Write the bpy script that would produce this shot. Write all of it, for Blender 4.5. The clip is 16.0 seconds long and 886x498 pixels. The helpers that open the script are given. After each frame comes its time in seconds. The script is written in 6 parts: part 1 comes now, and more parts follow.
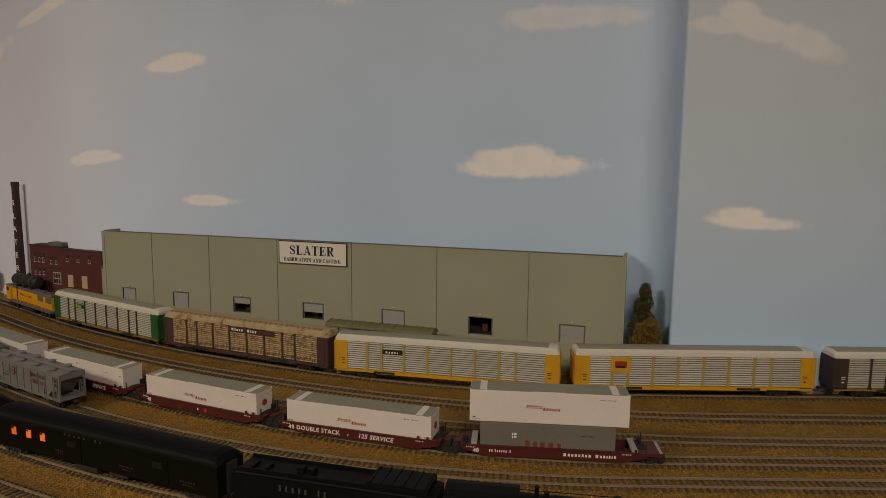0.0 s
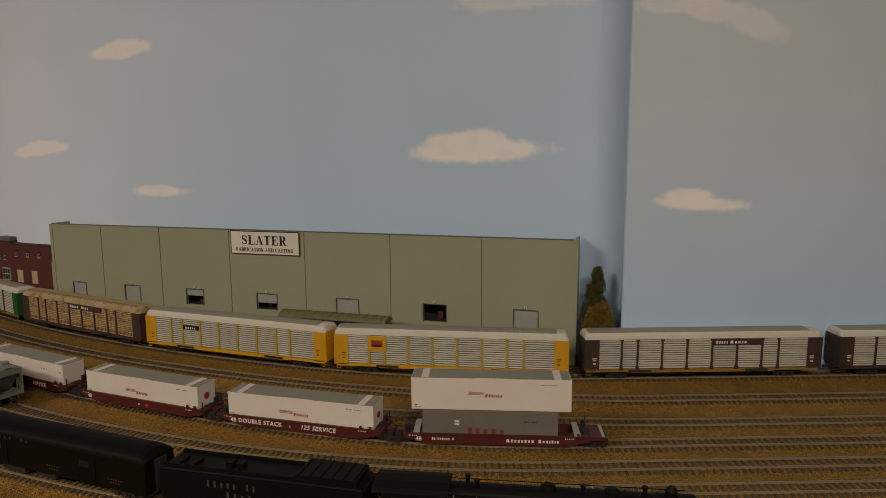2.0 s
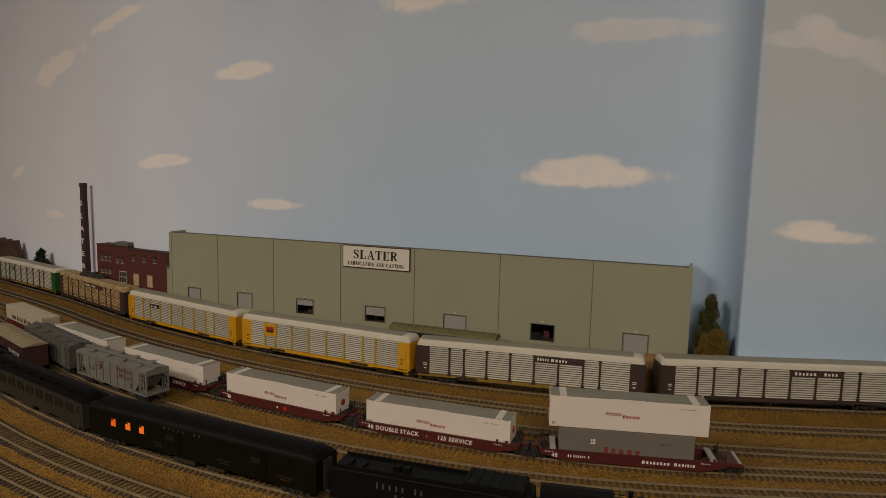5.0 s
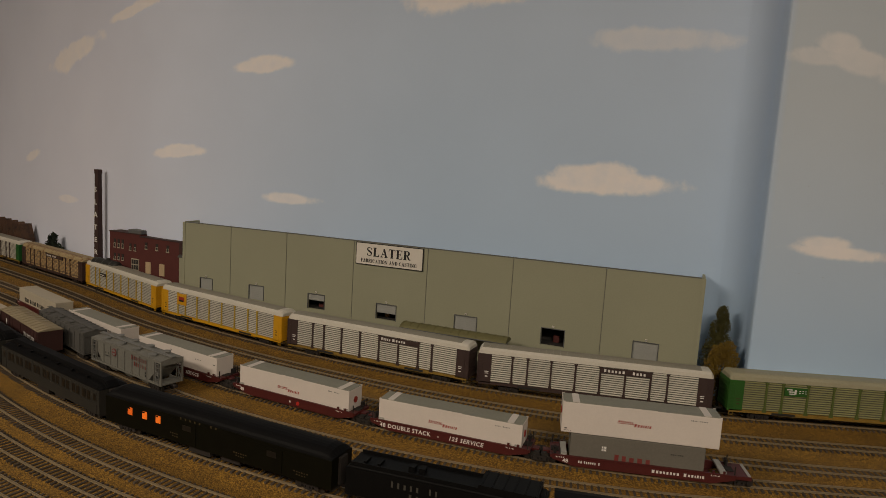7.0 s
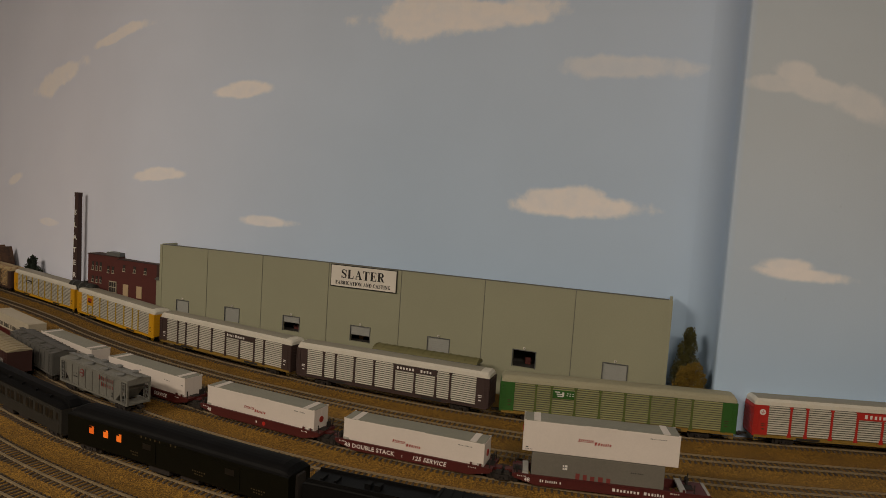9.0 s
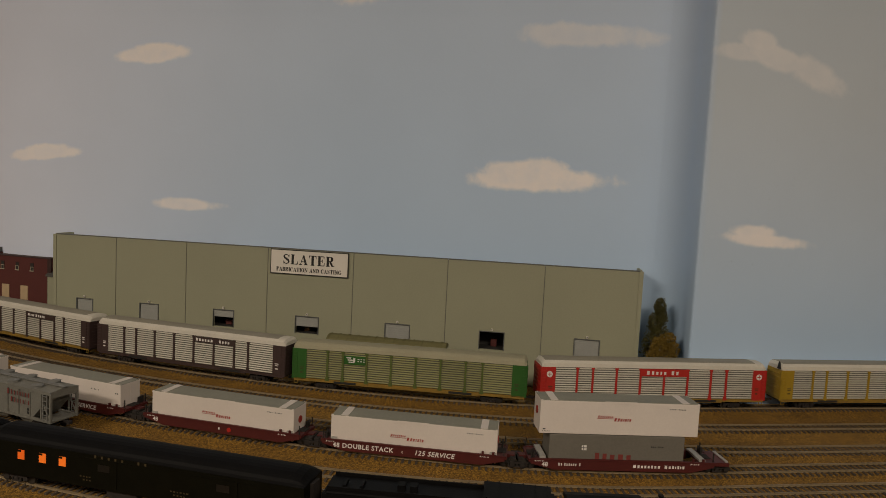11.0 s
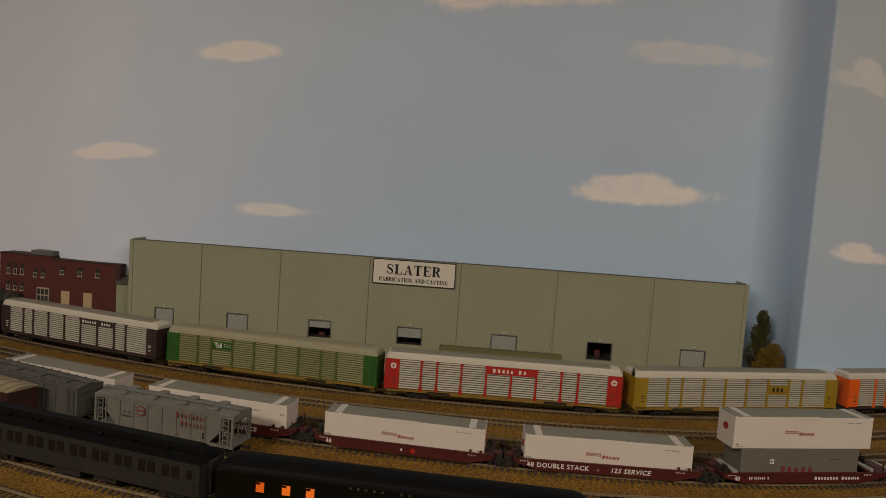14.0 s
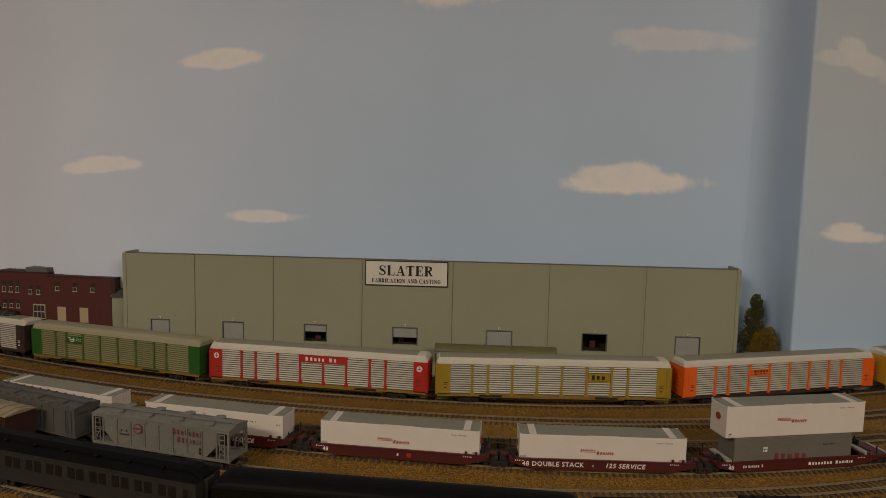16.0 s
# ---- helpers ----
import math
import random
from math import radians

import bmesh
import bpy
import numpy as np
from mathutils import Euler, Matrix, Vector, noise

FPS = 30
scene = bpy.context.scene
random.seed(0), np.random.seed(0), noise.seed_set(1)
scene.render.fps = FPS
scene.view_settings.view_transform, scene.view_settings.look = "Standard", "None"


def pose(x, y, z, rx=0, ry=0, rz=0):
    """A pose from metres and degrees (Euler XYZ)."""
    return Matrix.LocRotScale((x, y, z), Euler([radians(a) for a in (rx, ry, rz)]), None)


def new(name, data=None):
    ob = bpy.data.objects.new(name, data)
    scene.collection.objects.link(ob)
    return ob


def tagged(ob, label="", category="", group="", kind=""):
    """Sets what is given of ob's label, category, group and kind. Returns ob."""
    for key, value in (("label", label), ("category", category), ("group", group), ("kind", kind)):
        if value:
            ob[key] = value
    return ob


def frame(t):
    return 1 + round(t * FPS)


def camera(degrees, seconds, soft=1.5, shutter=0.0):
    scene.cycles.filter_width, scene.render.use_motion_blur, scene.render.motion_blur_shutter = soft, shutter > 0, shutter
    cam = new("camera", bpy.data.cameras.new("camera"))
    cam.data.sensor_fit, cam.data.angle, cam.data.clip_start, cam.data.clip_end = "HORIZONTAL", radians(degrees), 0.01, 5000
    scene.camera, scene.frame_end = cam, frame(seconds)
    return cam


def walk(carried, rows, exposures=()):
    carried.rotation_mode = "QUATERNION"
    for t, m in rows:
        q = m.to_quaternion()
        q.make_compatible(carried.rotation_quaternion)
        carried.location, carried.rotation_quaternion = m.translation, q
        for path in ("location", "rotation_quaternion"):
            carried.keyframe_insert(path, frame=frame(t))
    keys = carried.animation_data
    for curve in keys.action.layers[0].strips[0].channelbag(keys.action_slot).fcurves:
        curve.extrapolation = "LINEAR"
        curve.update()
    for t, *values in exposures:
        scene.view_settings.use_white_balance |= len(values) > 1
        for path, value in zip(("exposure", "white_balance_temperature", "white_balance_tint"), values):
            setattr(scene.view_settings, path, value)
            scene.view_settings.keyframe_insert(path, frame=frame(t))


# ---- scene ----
# camera: eye x, y, z, then yaw to the left, pitch up, roll, in degrees
cam = camera(69.50, 16.0, soft=0.75)
ROWS = [
    (0.0, 1.0391, -0.9773, 0.3087, 18.53, -7.03, 0.54),
    (0.5, 1.0529, -0.9669, 0.3003, 18.41, -7.51, 0.04),
    (1.0, 1.0668, -0.9590, 0.3066, 17.53, -7.77, 0.06),
    (1.5, 1.0716, -0.9567, 0.3068, 17.04, -8.12, -0.37),
    (2.0, 1.0792, -0.9517, 0.3055, 16.87, -8.13, -0.31),
    (2.5, 1.0813, -0.9550, 0.3101, 17.13, -8.19, -0.17),
    (3.0, 1.0574, -0.9573, 0.3065, 18.54, -7.51, -0.19),
    (3.5, 1.0332, -0.9744, 0.3076, 19.05, -7.00, 0.77),
    (4.0, 1.0183, -0.9926, 0.3138, 19.94, -6.45, 0.64),
    (4.2, 1.0097, -1.0019, 0.3145, 20.22, -6.57, 0.50),
    (6.3, 0.9659, -1.0218, 0.3123, 21.01, -6.88, 2.98),
    (6.5, 0.9647, -1.0214, 0.3163, 20.81, -7.03, 3.00),
    (7.0, 0.9669, -1.0291, 0.3203, 20.91, -6.96, 3.55),
    (7.5, 0.9648, -1.0322, 0.3191, 20.90, -6.26, 3.71),
    (8.0, 0.9635, -1.0247, 0.3109, 20.35, -6.03, 4.74),
    (8.5, 0.9641, -1.0444, 0.3167, 21.45, -4.98, 3.93),
    (9.0, 1.0031, -1.0279, 0.3144, 20.40, -4.46, 3.75),
    (9.5, 1.0177, -1.0071, 0.3079, 20.67, -4.60, 2.59),
    (10.0, 0.9945, -1.0035, 0.3080, 18.24, -3.73, 2.70),
    (10.2, 0.9704, -0.9951, 0.2973, 16.62, -3.64, 2.96),
    (12.3, 0.6805, -0.9933, 0.2668, 1.52, -5.11, 2.10),
    (12.5, 0.6627, -1.0046, 0.2806, 1.57, -4.34, 2.24),
    (13.0, 0.6085, -1.0188, 0.2881, 2.55, -4.03, 3.32),
    (13.5, 0.5755, -1.0155, 0.2839, 2.49, -4.31, 3.69),
    (14.0, 0.5687, -1.0202, 0.2817, 2.99, -4.29, 4.00),
    (14.5, 0.5800, -1.0153, 0.2843, 2.28, -4.46, 3.49),
    (15.0, 0.5863, -1.0164, 0.2856, 1.93, -4.43, 3.23),
    (15.5, 0.5867, -1.0260, 0.2941, 2.12, -4.26, 2.87),
    (16.0, 0.5852, -1.0188, 0.3031, 3.12, -5.56, 1.25),
]
walk(cam, [(t, pose(x, y, z, 90 + pitch, 0, yaw) @ pose(0, 0, 0, 0, 0, roll)) for t, x, y, z, yaw, pitch, roll in ROWS],
     exposures=[(0.0, 0.03), (4.2, 0.02), (6.3, -0.02), (8.0, -0.02), (10.2, 0.03), (12.3, -0.08), (16.0, -0.09)])

# ---- light: a windowless hobby room under warm ceiling tubes ----
world = bpy.data.worlds.new("room_dark")
scene.world = world
world.use_nodes = True
world.node_tree.nodes["Background"].inputs[0].default_value = (0.9, 0.85, 0.75, 1)
world.node_tree.nodes["Background"].inputs[1].default_value = 0.006
scene.view_settings.exposure = 0.0


def tube_light(x, y, z, length, power):
    data = bpy.data.lights.new("tube_light", "AREA")
    data.shape, data.size, data.size_y = "RECTANGLE", length, 0.30
    data.energy, data.color = power, (1.0, 0.845, 0.665)
    ob = new("tube_light", data)
    ob.matrix_world = pose(x, y, z)
    return ob


# two tube fittings on the ceiling of the aisle, behind and above the camera
CEILING_Z = 1.45
LAMPS = [(-0.75, -2.15, 43.5), (1.85, -2.15, 39.5)]
for x, y, power in LAMPS:
    tube_light(x, y, CEILING_Z - 0.075, 1.15, power)

# ---- materials ----
def mat(name, color, rough=0.6, metal=0.0, vary=0.12, scale=60.0, grain=600.0, bump=0.15, stain=None, stain_scale=12.0, stain_at=0.58, rnd=0.0, spec=0.5):
    """Paint, plastic or metal: a base colour with two scales of variation, an optional stain colour, and fine relief."""
    m = bpy.data.materials.new(name)
    m.use_nodes = True
    n, l = m.node_tree.nodes, m.node_tree.links
    bsdf = n["Principled BSDF"]
    co = n.new("ShaderNodeTexCoord")
    big = n.new("ShaderNodeTexNoise")
    big.inputs["Scale"].default_value, big.inputs["Detail"].default_value = scale, 5
    fine = n.new("ShaderNodeTexNoise")
    fine.inputs["Scale"].default_value, fine.inputs["Detail"].default_value = grain, 3
    l.new(co.outputs["Object"], big.inputs["Vector"])
    l.new(co.outputs["Object"], fine.inputs["Vector"])
    add = n.new("ShaderNodeMath")
    add.operation = "ADD"
    l.new(big.outputs["Fac"], add.inputs[0])
    l.new(fine.outputs["Fac"], add.inputs[1])
    ramp = n.new("ShaderNodeMapRange")
    ramp.inputs[1].default_value, ramp.inputs[2].default_value = 0.6, 1.4
    ramp.inputs[3].default_value, ramp.inputs[4].default_value = 1 - vary, 1 + vary
    l.new(add.outputs[0], ramp.inputs[0])
    value = ramp.outputs[0]
    if rnd:
        info = n.new("ShaderNodeObjectInfo")
        r2 = n.new("ShaderNodeMapRange")
        r2.inputs[3].default_value, r2.inputs[4].default_value = 1 - rnd, 1 + rnd
        l.new(info.outputs["Random"], r2.inputs[0])
        mul = n.new("ShaderNodeMath")
        mul.operation = "MULTIPLY"
        l.new(value, mul.inputs[0])
        l.new(r2.outputs[0], mul.inputs[1])
        value = mul.outputs[0]
    mix = n.new("ShaderNodeVectorMath")
    mix.operation = "SCALE"
    mix.inputs[0].default_value = color
    l.new(value, mix.inputs["Scale"])
    out = mix.outputs[0]
    if stain:
        sn = n.new("ShaderNodeTexNoise")
        sn.inputs["Scale"].default_value, sn.inputs["Detail"].default_value = stain_scale, 8
        sn.inputs["Roughness"].default_value = 0.7
        l.new(co.outputs["Object"], sn.inputs["Vector"])
        sr = n.new("ShaderNodeMapRange")
        sr.inputs[1].default_value, sr.inputs[2].default_value = stain_at, stain_at + 0.14
        l.new(sn.outputs["Fac"], sr.inputs[0])
        sm = n.new("ShaderNodeMix")
        sm.data_type = "RGBA"
        l.new(sr.outputs[0], sm.inputs[0])
        l.new(out, sm.inputs[6])
        sm.inputs[7].default_value = (*stain, 1)
        out = sm.outputs[2]
    l.new(out, bsdf.inputs["Base Color"])
    bsdf.inputs["Roughness"].default_value, bsdf.inputs["Metallic"].default_value = rough, metal
    bsdf.inputs["Specular IOR Level"].default_value = spec
    if bump:
        b = n.new("ShaderNodeBump")
        b.inputs["Strength"].default_value, b.inputs["Distance"].default_value = bump, 0.0006
        l.new(fine.outputs["Fac"], b.inputs["Height"])
        l.new(b.outputs[0], bsdf.inputs["Normal"])
    return m


def glow(name, color, strength):
    m = bpy.data.materials.new(name)
    m.use_nodes = True
    bsdf = m.node_tree.nodes["Principled BSDF"]
    bsdf.inputs["Base Color"].default_value = (*color, 1)
    bsdf.inputs["Emission Color"].default_value = (*color, 1)
    bsdf.inputs["Emission Strength"].default_value = strength
    return m


# clouds on the backdrop: x, z of the middle, half width, half height, tilt in degrees, strength
CLOUDS = [
    (0.826, 0.317, 0.118, 0.020, 1, 1.0),
    (0.805, 0.328, 0.075, 0.021, 2, 1.0),
    (0.225, 0.246, 0.072, 0.0125, -1, 0.8),
    (-0.060, 0.326, 0.072, 0.012, 5, 0.85),
    (-0.055, 0.331, 0.050, 0.012, 3, 0.85),
    (0.150, 0.506, 0.074, 0.0155, 5, 0.95),
    (0.158, 0.512, 0.050, 0.014, 2, 0.95),
    (0.898, 0.544, 0.100, 0.022, -2, 0.5),
    (0.610, 0.636, 0.180, 0.026, 1, 1.0),
    (0.545, 0.640, 0.110, 0.040, 4, 1.0),
    (-0.215, 0.632, 0.125, 0.012, 8, 0.95),
    (-0.165, 0.643, 0.070, 0.014, 6, 0.9),
    (-0.505, 0.560, 0.135, 0.024, 12, 0.9),
    (-0.565, 0.542, 0.065, 0.030, 10, 0.9),
    (-0.770, 0.293, 0.055, 0.015, 14, 0.75),
    (-0.550, 0.188, 0.060, 0.010, 1, 0.6),
]
CLOUDS += [
    (1.163, 0.241, 0.070, 0.012, -3, 1.0),
    (1.148, 0.250, 0.040, 0.014, 2, 0.95),
    (1.122, 0.506, 0.050, 0.013, 4, 0.45),
    (1.132, 0.522, 0.030, 0.016, -10, 0.6),
    (1.168, 0.500, 0.062, 0.019, -15, 0.55),
    (1.215, 0.484, 0.060, 0.022, -20, 0.5),
]


def sky_paint(name, clouds, seed):
    """Pale blue wall paint with soft cream clouds brushed by hand, and painted-in western light."""
    m = bpy.data.materials.new(name)
    m.use_nodes = True
    n, l = m.node_tree.nodes, m.node_tree.links
    bsdf = n["Principled BSDF"]
    co = n.new("ShaderNodeTexCoord")
    warp = n.new("ShaderNodeTexNoise")
    warp.inputs["Scale"].default_value, warp.inputs["Detail"].default_value = 14.0 + seed, 7
    warp.inputs["Roughness"].default_value = 0.62
    l.new(co.outputs["Object"], warp.inputs["Vector"])
    wob = n.new("ShaderNodeMath")
    wob.operation = "MULTIPLY_ADD"
    wob.inputs[1].default_value, wob.inputs[2].default_value = 1.5, -0.75
    l.new(warp.outputs["Fac"], wob.inputs[0])
    total = None
    for x, z, hw, hh, tilt, strength in clouds:
        off = n.new("ShaderNodeVectorMath")
        off.operation = "SUBTRACT"
        off.inputs[1].default_value = (x, 0, z)
        l.new(co.outputs["Object"], off.inputs[0])
        rot = n.new("ShaderNodeVectorRotate")
        rot.rotation_type = "Y_AXIS"
        rot.inputs["Angle"].default_value = radians(tilt)
        l.new(off.outputs[0], rot.inputs["Vector"])
        sc = n.new("ShaderNodeVectorMath")
        sc.operation = "MULTIPLY"
        sc.inputs[1].default_value = (1 / hw, 0, 1 / hh)
        l.new(rot.outputs[0], sc.inputs[0])
        ln = n.new("ShaderNodeVectorMath")
        ln.operation = "LENGTH"
        l.new(sc.outputs[0], ln.inputs[0])
        su = n.new("ShaderNodeMath")
        su.operation = "ADD"
        l.new(ln.outputs["Value"], su.inputs[0])
        l.new(wob.outputs[0], su.inputs[1])
        mr = n.new("ShaderNodeMapRange")
        mr.interpolation_type = "SMOOTHSTEP"
        mr.inputs[1].default_value, mr.inputs[2].default_value = 0.70, 1.15
        mr.inputs[3].default_value, mr.inputs[4].default_value = strength, 0
        l.new(su.outputs[0], mr.inputs[0])
        if total is None:
            total = mr.outputs[0]
        else:
            mx = n.new("ShaderNodeMath")
            mx.operation = "MAXIMUM"
            l.new(total, mx.inputs[0])
            l.new(mr.outputs[0], mx.inputs[1])
            total = mx.outputs[0]
    # the blue deepens a little towards the horizon
    sep = n.new("ShaderNodeSeparateXYZ")
    l.new(co.outputs["Object"], sep.inputs[0])
    gr = n.new("ShaderNodeMapRange")
    gr.inputs[1].default_value, gr.inputs[2].default_value = 0.05, 0.75
    l.new(sep.outputs[2], gr.inputs[0])
    blue = n.new("ShaderNodeMix")
    blue.data_type = "RGBA"
    blue.inputs[6].default_value, blue.inputs[7].default_value = (*SKY_LOW, 1), (*SKY_HIGH, 1)
    l.new(gr.outputs[0], blue.inputs[0])
    # towards the west a paler, bluer paint stands in for the light there
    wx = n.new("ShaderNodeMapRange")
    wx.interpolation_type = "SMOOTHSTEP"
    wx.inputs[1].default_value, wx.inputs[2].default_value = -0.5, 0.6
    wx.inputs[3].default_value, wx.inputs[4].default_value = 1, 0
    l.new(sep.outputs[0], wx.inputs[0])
    lit_west = n.new("ShaderNodeMix")
    lit_west.data_type = "RGBA"
    lit_west.inputs[7].default_value = (*SKY_WEST_LIT, 1)
    l.new(wx.outputs[0], lit_west.inputs[0])
    l.new(blue.outputs[2], lit_west.inputs[6])
    mott = n.new("ShaderNodeTexNoise")
    mott.inputs["Scale"].default_value, mott.inputs["Detail"].default_value = 5.0, 4
    l.new(co.outputs["Object"], mott.inputs["Vector"])
    mm = n.new("ShaderNodeMapRange")
    mm.inputs[3].default_value, mm.inputs[4].default_value = 0.94, 1.06
    l.new(mott.outputs["Fac"], mm.inputs[0])
    tint = n.new("ShaderNodeVectorMath")
    tint.operation = "SCALE"
    # east of the corner a greyer tint grows with height
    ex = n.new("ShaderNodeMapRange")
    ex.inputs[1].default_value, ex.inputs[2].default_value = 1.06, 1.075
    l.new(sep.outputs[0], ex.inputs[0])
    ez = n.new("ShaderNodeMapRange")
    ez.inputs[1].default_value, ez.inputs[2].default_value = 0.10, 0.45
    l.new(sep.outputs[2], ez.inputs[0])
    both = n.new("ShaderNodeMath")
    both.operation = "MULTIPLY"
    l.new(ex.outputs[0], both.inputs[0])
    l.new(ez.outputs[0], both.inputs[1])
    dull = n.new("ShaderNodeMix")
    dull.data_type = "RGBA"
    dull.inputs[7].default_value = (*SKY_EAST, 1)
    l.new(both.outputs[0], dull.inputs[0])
    l.new(lit_west.outputs[2], dull.inputs[6])
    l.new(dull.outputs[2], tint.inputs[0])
    l.new(mm.outputs[0], tint.inputs["Scale"])
    mix = n.new("ShaderNodeMix")
    mix.data_type = "RGBA"
    thin = n.new("ShaderNodeTexNoise")
    thin.inputs["Scale"].default_value, thin.inputs["Detail"].default_value = 38.0, 5
    l.new(co.outputs["Object"], thin.inputs["Vector"])
    tr = n.new("ShaderNodeMapRange")
    tr.inputs[1].default_value, tr.inputs[2].default_value = 0.32, 0.62
    tr.inputs[3].default_value, tr.inputs[4].default_value = 0.78, 1.0
    l.new(thin.outputs["Fac"], tr.inputs[0])
    worn = n.new("ShaderNodeMath")
    worn.operation = "MULTIPLY"
    l.new(total, worn.inputs[0])
    l.new(tr.outputs[0], worn.inputs[1])
    l.new(worn.outputs[0], mix.inputs[0])
    l.new(tint.outputs[0], mix.inputs[6])
    mix.inputs[7].default_value = (1.0, 0.97, 0.99, 1)
    l.new(mix.outputs[2], bsdf.inputs["Base Color"])
    bsdf.inputs["Roughness"].default_value = 0.7
    roll = n.new("ShaderNodeTexNoise")
    roll.inputs["Scale"].default_value, roll.inputs["Detail"].default_value = 450.0, 2
    l.new(co.outputs["Object"], roll.inputs["Vector"])
    b = n.new("ShaderNodeBump")
    b.inputs["Strength"].default_value, b.inputs["Distance"].default_value = 0.12, 0.001
    l.new(roll.outputs["Fac"], b.inputs["Height"])
    l.new(b.outputs[0], bsdf.inputs["Normal"])
    return m


SKY_LOW, SKY_HIGH, SKY_EAST, SKY_WEST_LIT = (0.465, 0.635, 0.87), (0.635, 0.755, 0.955), (0.615, 0.70, 0.805), (0.79, 0.835, 1.0)


def ballast_paint():
    """Fine tan ballast: grains of sand and stone in several browns."""
    m = bpy.data.materials.new("tan_ballast")
    m.use_nodes = True
    n, l = m.node_tree.nodes, m.node_tree.links
    bsdf = n["Principled BSDF"]
    co = n.new("ShaderNodeTexCoord")
    vor = n.new("ShaderNodeTexVoronoi")
    vor.inputs["Scale"].default_value = 900.0
    l.new(co.outputs["Object"], vor.inputs["Vector"])
    big = n.new("ShaderNodeTexNoise")
    big.inputs["Scale"].default_value, big.inputs["Detail"].default_value = 22.0, 8
    l.new(co.outputs["Object"], big.inputs["Vector"])
    sep = n.new("ShaderNodeSeparateColor")
    l.new(vor.outputs["Color"], sep.inputs[0])
    ramp = n.new("ShaderNodeValToRGB")
    e = ramp.color_ramp.elements
    e[0].position, e[0].color = 0.0, (0.078, 0.037, 0.004, 1)
    e[1].position, e[1].color = 1.0, (0.385, 0.208, 0.026, 1)
    mid = e.new(0.5)
    mid.color = (0.192, 0.096, 0.008, 1)
    l.new(sep.outputs[0], ramp.inputs[0])
    mr = n.new("ShaderNodeMapRange")
    mr.inputs[1].default_value, mr.inputs[2].default_value = 0.3, 0.7
    mr.inputs[3].default_value, mr.inputs[4].default_value = 0.84, 1.12
    l.new(big.outputs["Fac"], mr.inputs[0])
    sc = n.new("ShaderNodeVectorMath")
    sc.operation = "SCALE"
    l.new(ramp.outputs[0], sc.inputs[0])
    l.new(mr.outputs[0], sc.inputs["Scale"])
    l.new(sc.outputs[0], bsdf.inputs["Base Color"])
    bsdf.inputs["Roughness"].default_value = 0.9
    b = n.new("ShaderNodeBump")
    b.invert = True
    b.inputs["Strength"].default_value, b.inputs["Distance"].default_value = 0.6, 0.0009
    l.new(vor.outputs["Distance"], b.inputs["Height"])
    l.new(b.outputs[0], bsdf.inputs["Normal"])
    return m


BALLAST = ballast_paint()
RAIL = mat("weathered_rail", (0.30, 0.235, 0.145), 0.38, 0.4, 0.25, 40, 500)
TIE = mat("weathered_brown_tie", (0.072, 0.054, 0.038), 0.85, 0, 0.35, 60, 700, 0.4, rnd=0.35)
GREY_WALL = mat("grey_panel_wall", (0.308, 0.312, 0.222), 0.75, 0, 0.05, 9, 400, 0.1)
GREY_JOINT = mat("dark_joint", (0.17, 0.17, 0.145), 0.8)
DOOR_GREY = mat("bluish_grey_door", (0.31, 0.32, 0.305), 0.6, 0, 0.06, 60, 500, 0.05)
FRAME_DARK = mat("dark_grey_frame", (0.11, 0.115, 0.115), 0.6)
DARK_INSIDE = mat("dark_interior", (0.03, 0.028, 0.026), 0.9)
ROOM_WALL = mat("room_plaster", (0.15, 0.135, 0.12), 0.8, 0, 0.06, 5, 200, 0.2)
CREAM = mat("cream_sign_board", (0.72, 0.68, 0.62), 0.6, 0, 0.03, 20, 300, 0.03)
INK = mat("black_lettering", (0.012, 0.011, 0.011), 0.6, 0, 0.1)
WHITE = mat("white_container_paint", (0.66, 0.60, 0.555), 0.5, 0, 0.04, 30, 500, 0.05)
WHITE_INK = mat("white_lettering", (0.72, 0.70, 0.67), 0.55, 0, 0.05)
RED_INK = mat("red_lettering", (0.30, 0.028, 0.018), 0.55, 0, 0.08)
FADED_RED = mat("faded_dark_red_lettering", (0.17, 0.028, 0.024), 0.6, 0, 0.15)
DULL_INK = mat("dull_grey_lettering", (0.05, 0.046, 0.039), 0.6, 0, 0.1)
GOLD_INK = mat("dull_gold_lettering", (0.055, 0.037, 0.013), 0.6, 0, 0.1)
ROOF_GREY = mat("bluish_grey_roof", (0.235, 0.23, 0.185), 0.55, 0, 0.16, 25, 400, 0.1, (0.18, 0.19, 0.18), 14, 0.52)
CONT_GREY = mat("warm_grey_container", (0.14, 0.13, 0.11), 0.6, 0, 0.1, 30, 500, 0.1)
SLATS = mat("galvanized_panel", (0.55, 0.53, 0.465), 0.5, 0.1, 0.1, 40, 600, 0.1, rnd=0.1)
SLATS_RUST = mat("rusted_panel", (0.54, 0.37, 0.17), 0.75, 0, 0.35, 120, 500, 0.2, (0.07, 0.026, 0.014), 130, 0.47)
SLATS_GREEN = mat("green_tinged_panel", (0.27, 0.27, 0.125), 0.6, 0.05, 0.1, 40, 600, 0.1, rnd=0.1)
GROOVE_SHADE = mat("painted_groove_shade", (0.13, 0.123, 0.10), 0.7, 0, 0.25, 40, 500, 0.1)
ROOF_WHITE = mat("dusty_white_roof", (0.60, 0.57, 0.50), 0.6, 0, 0.08, 30, 400, 0.1)
ROOF_TOP = mat("dusty_grey_roof_top", (0.30, 0.28, 0.225), 0.65, 0, 0.1, 20, 400, 0.1)
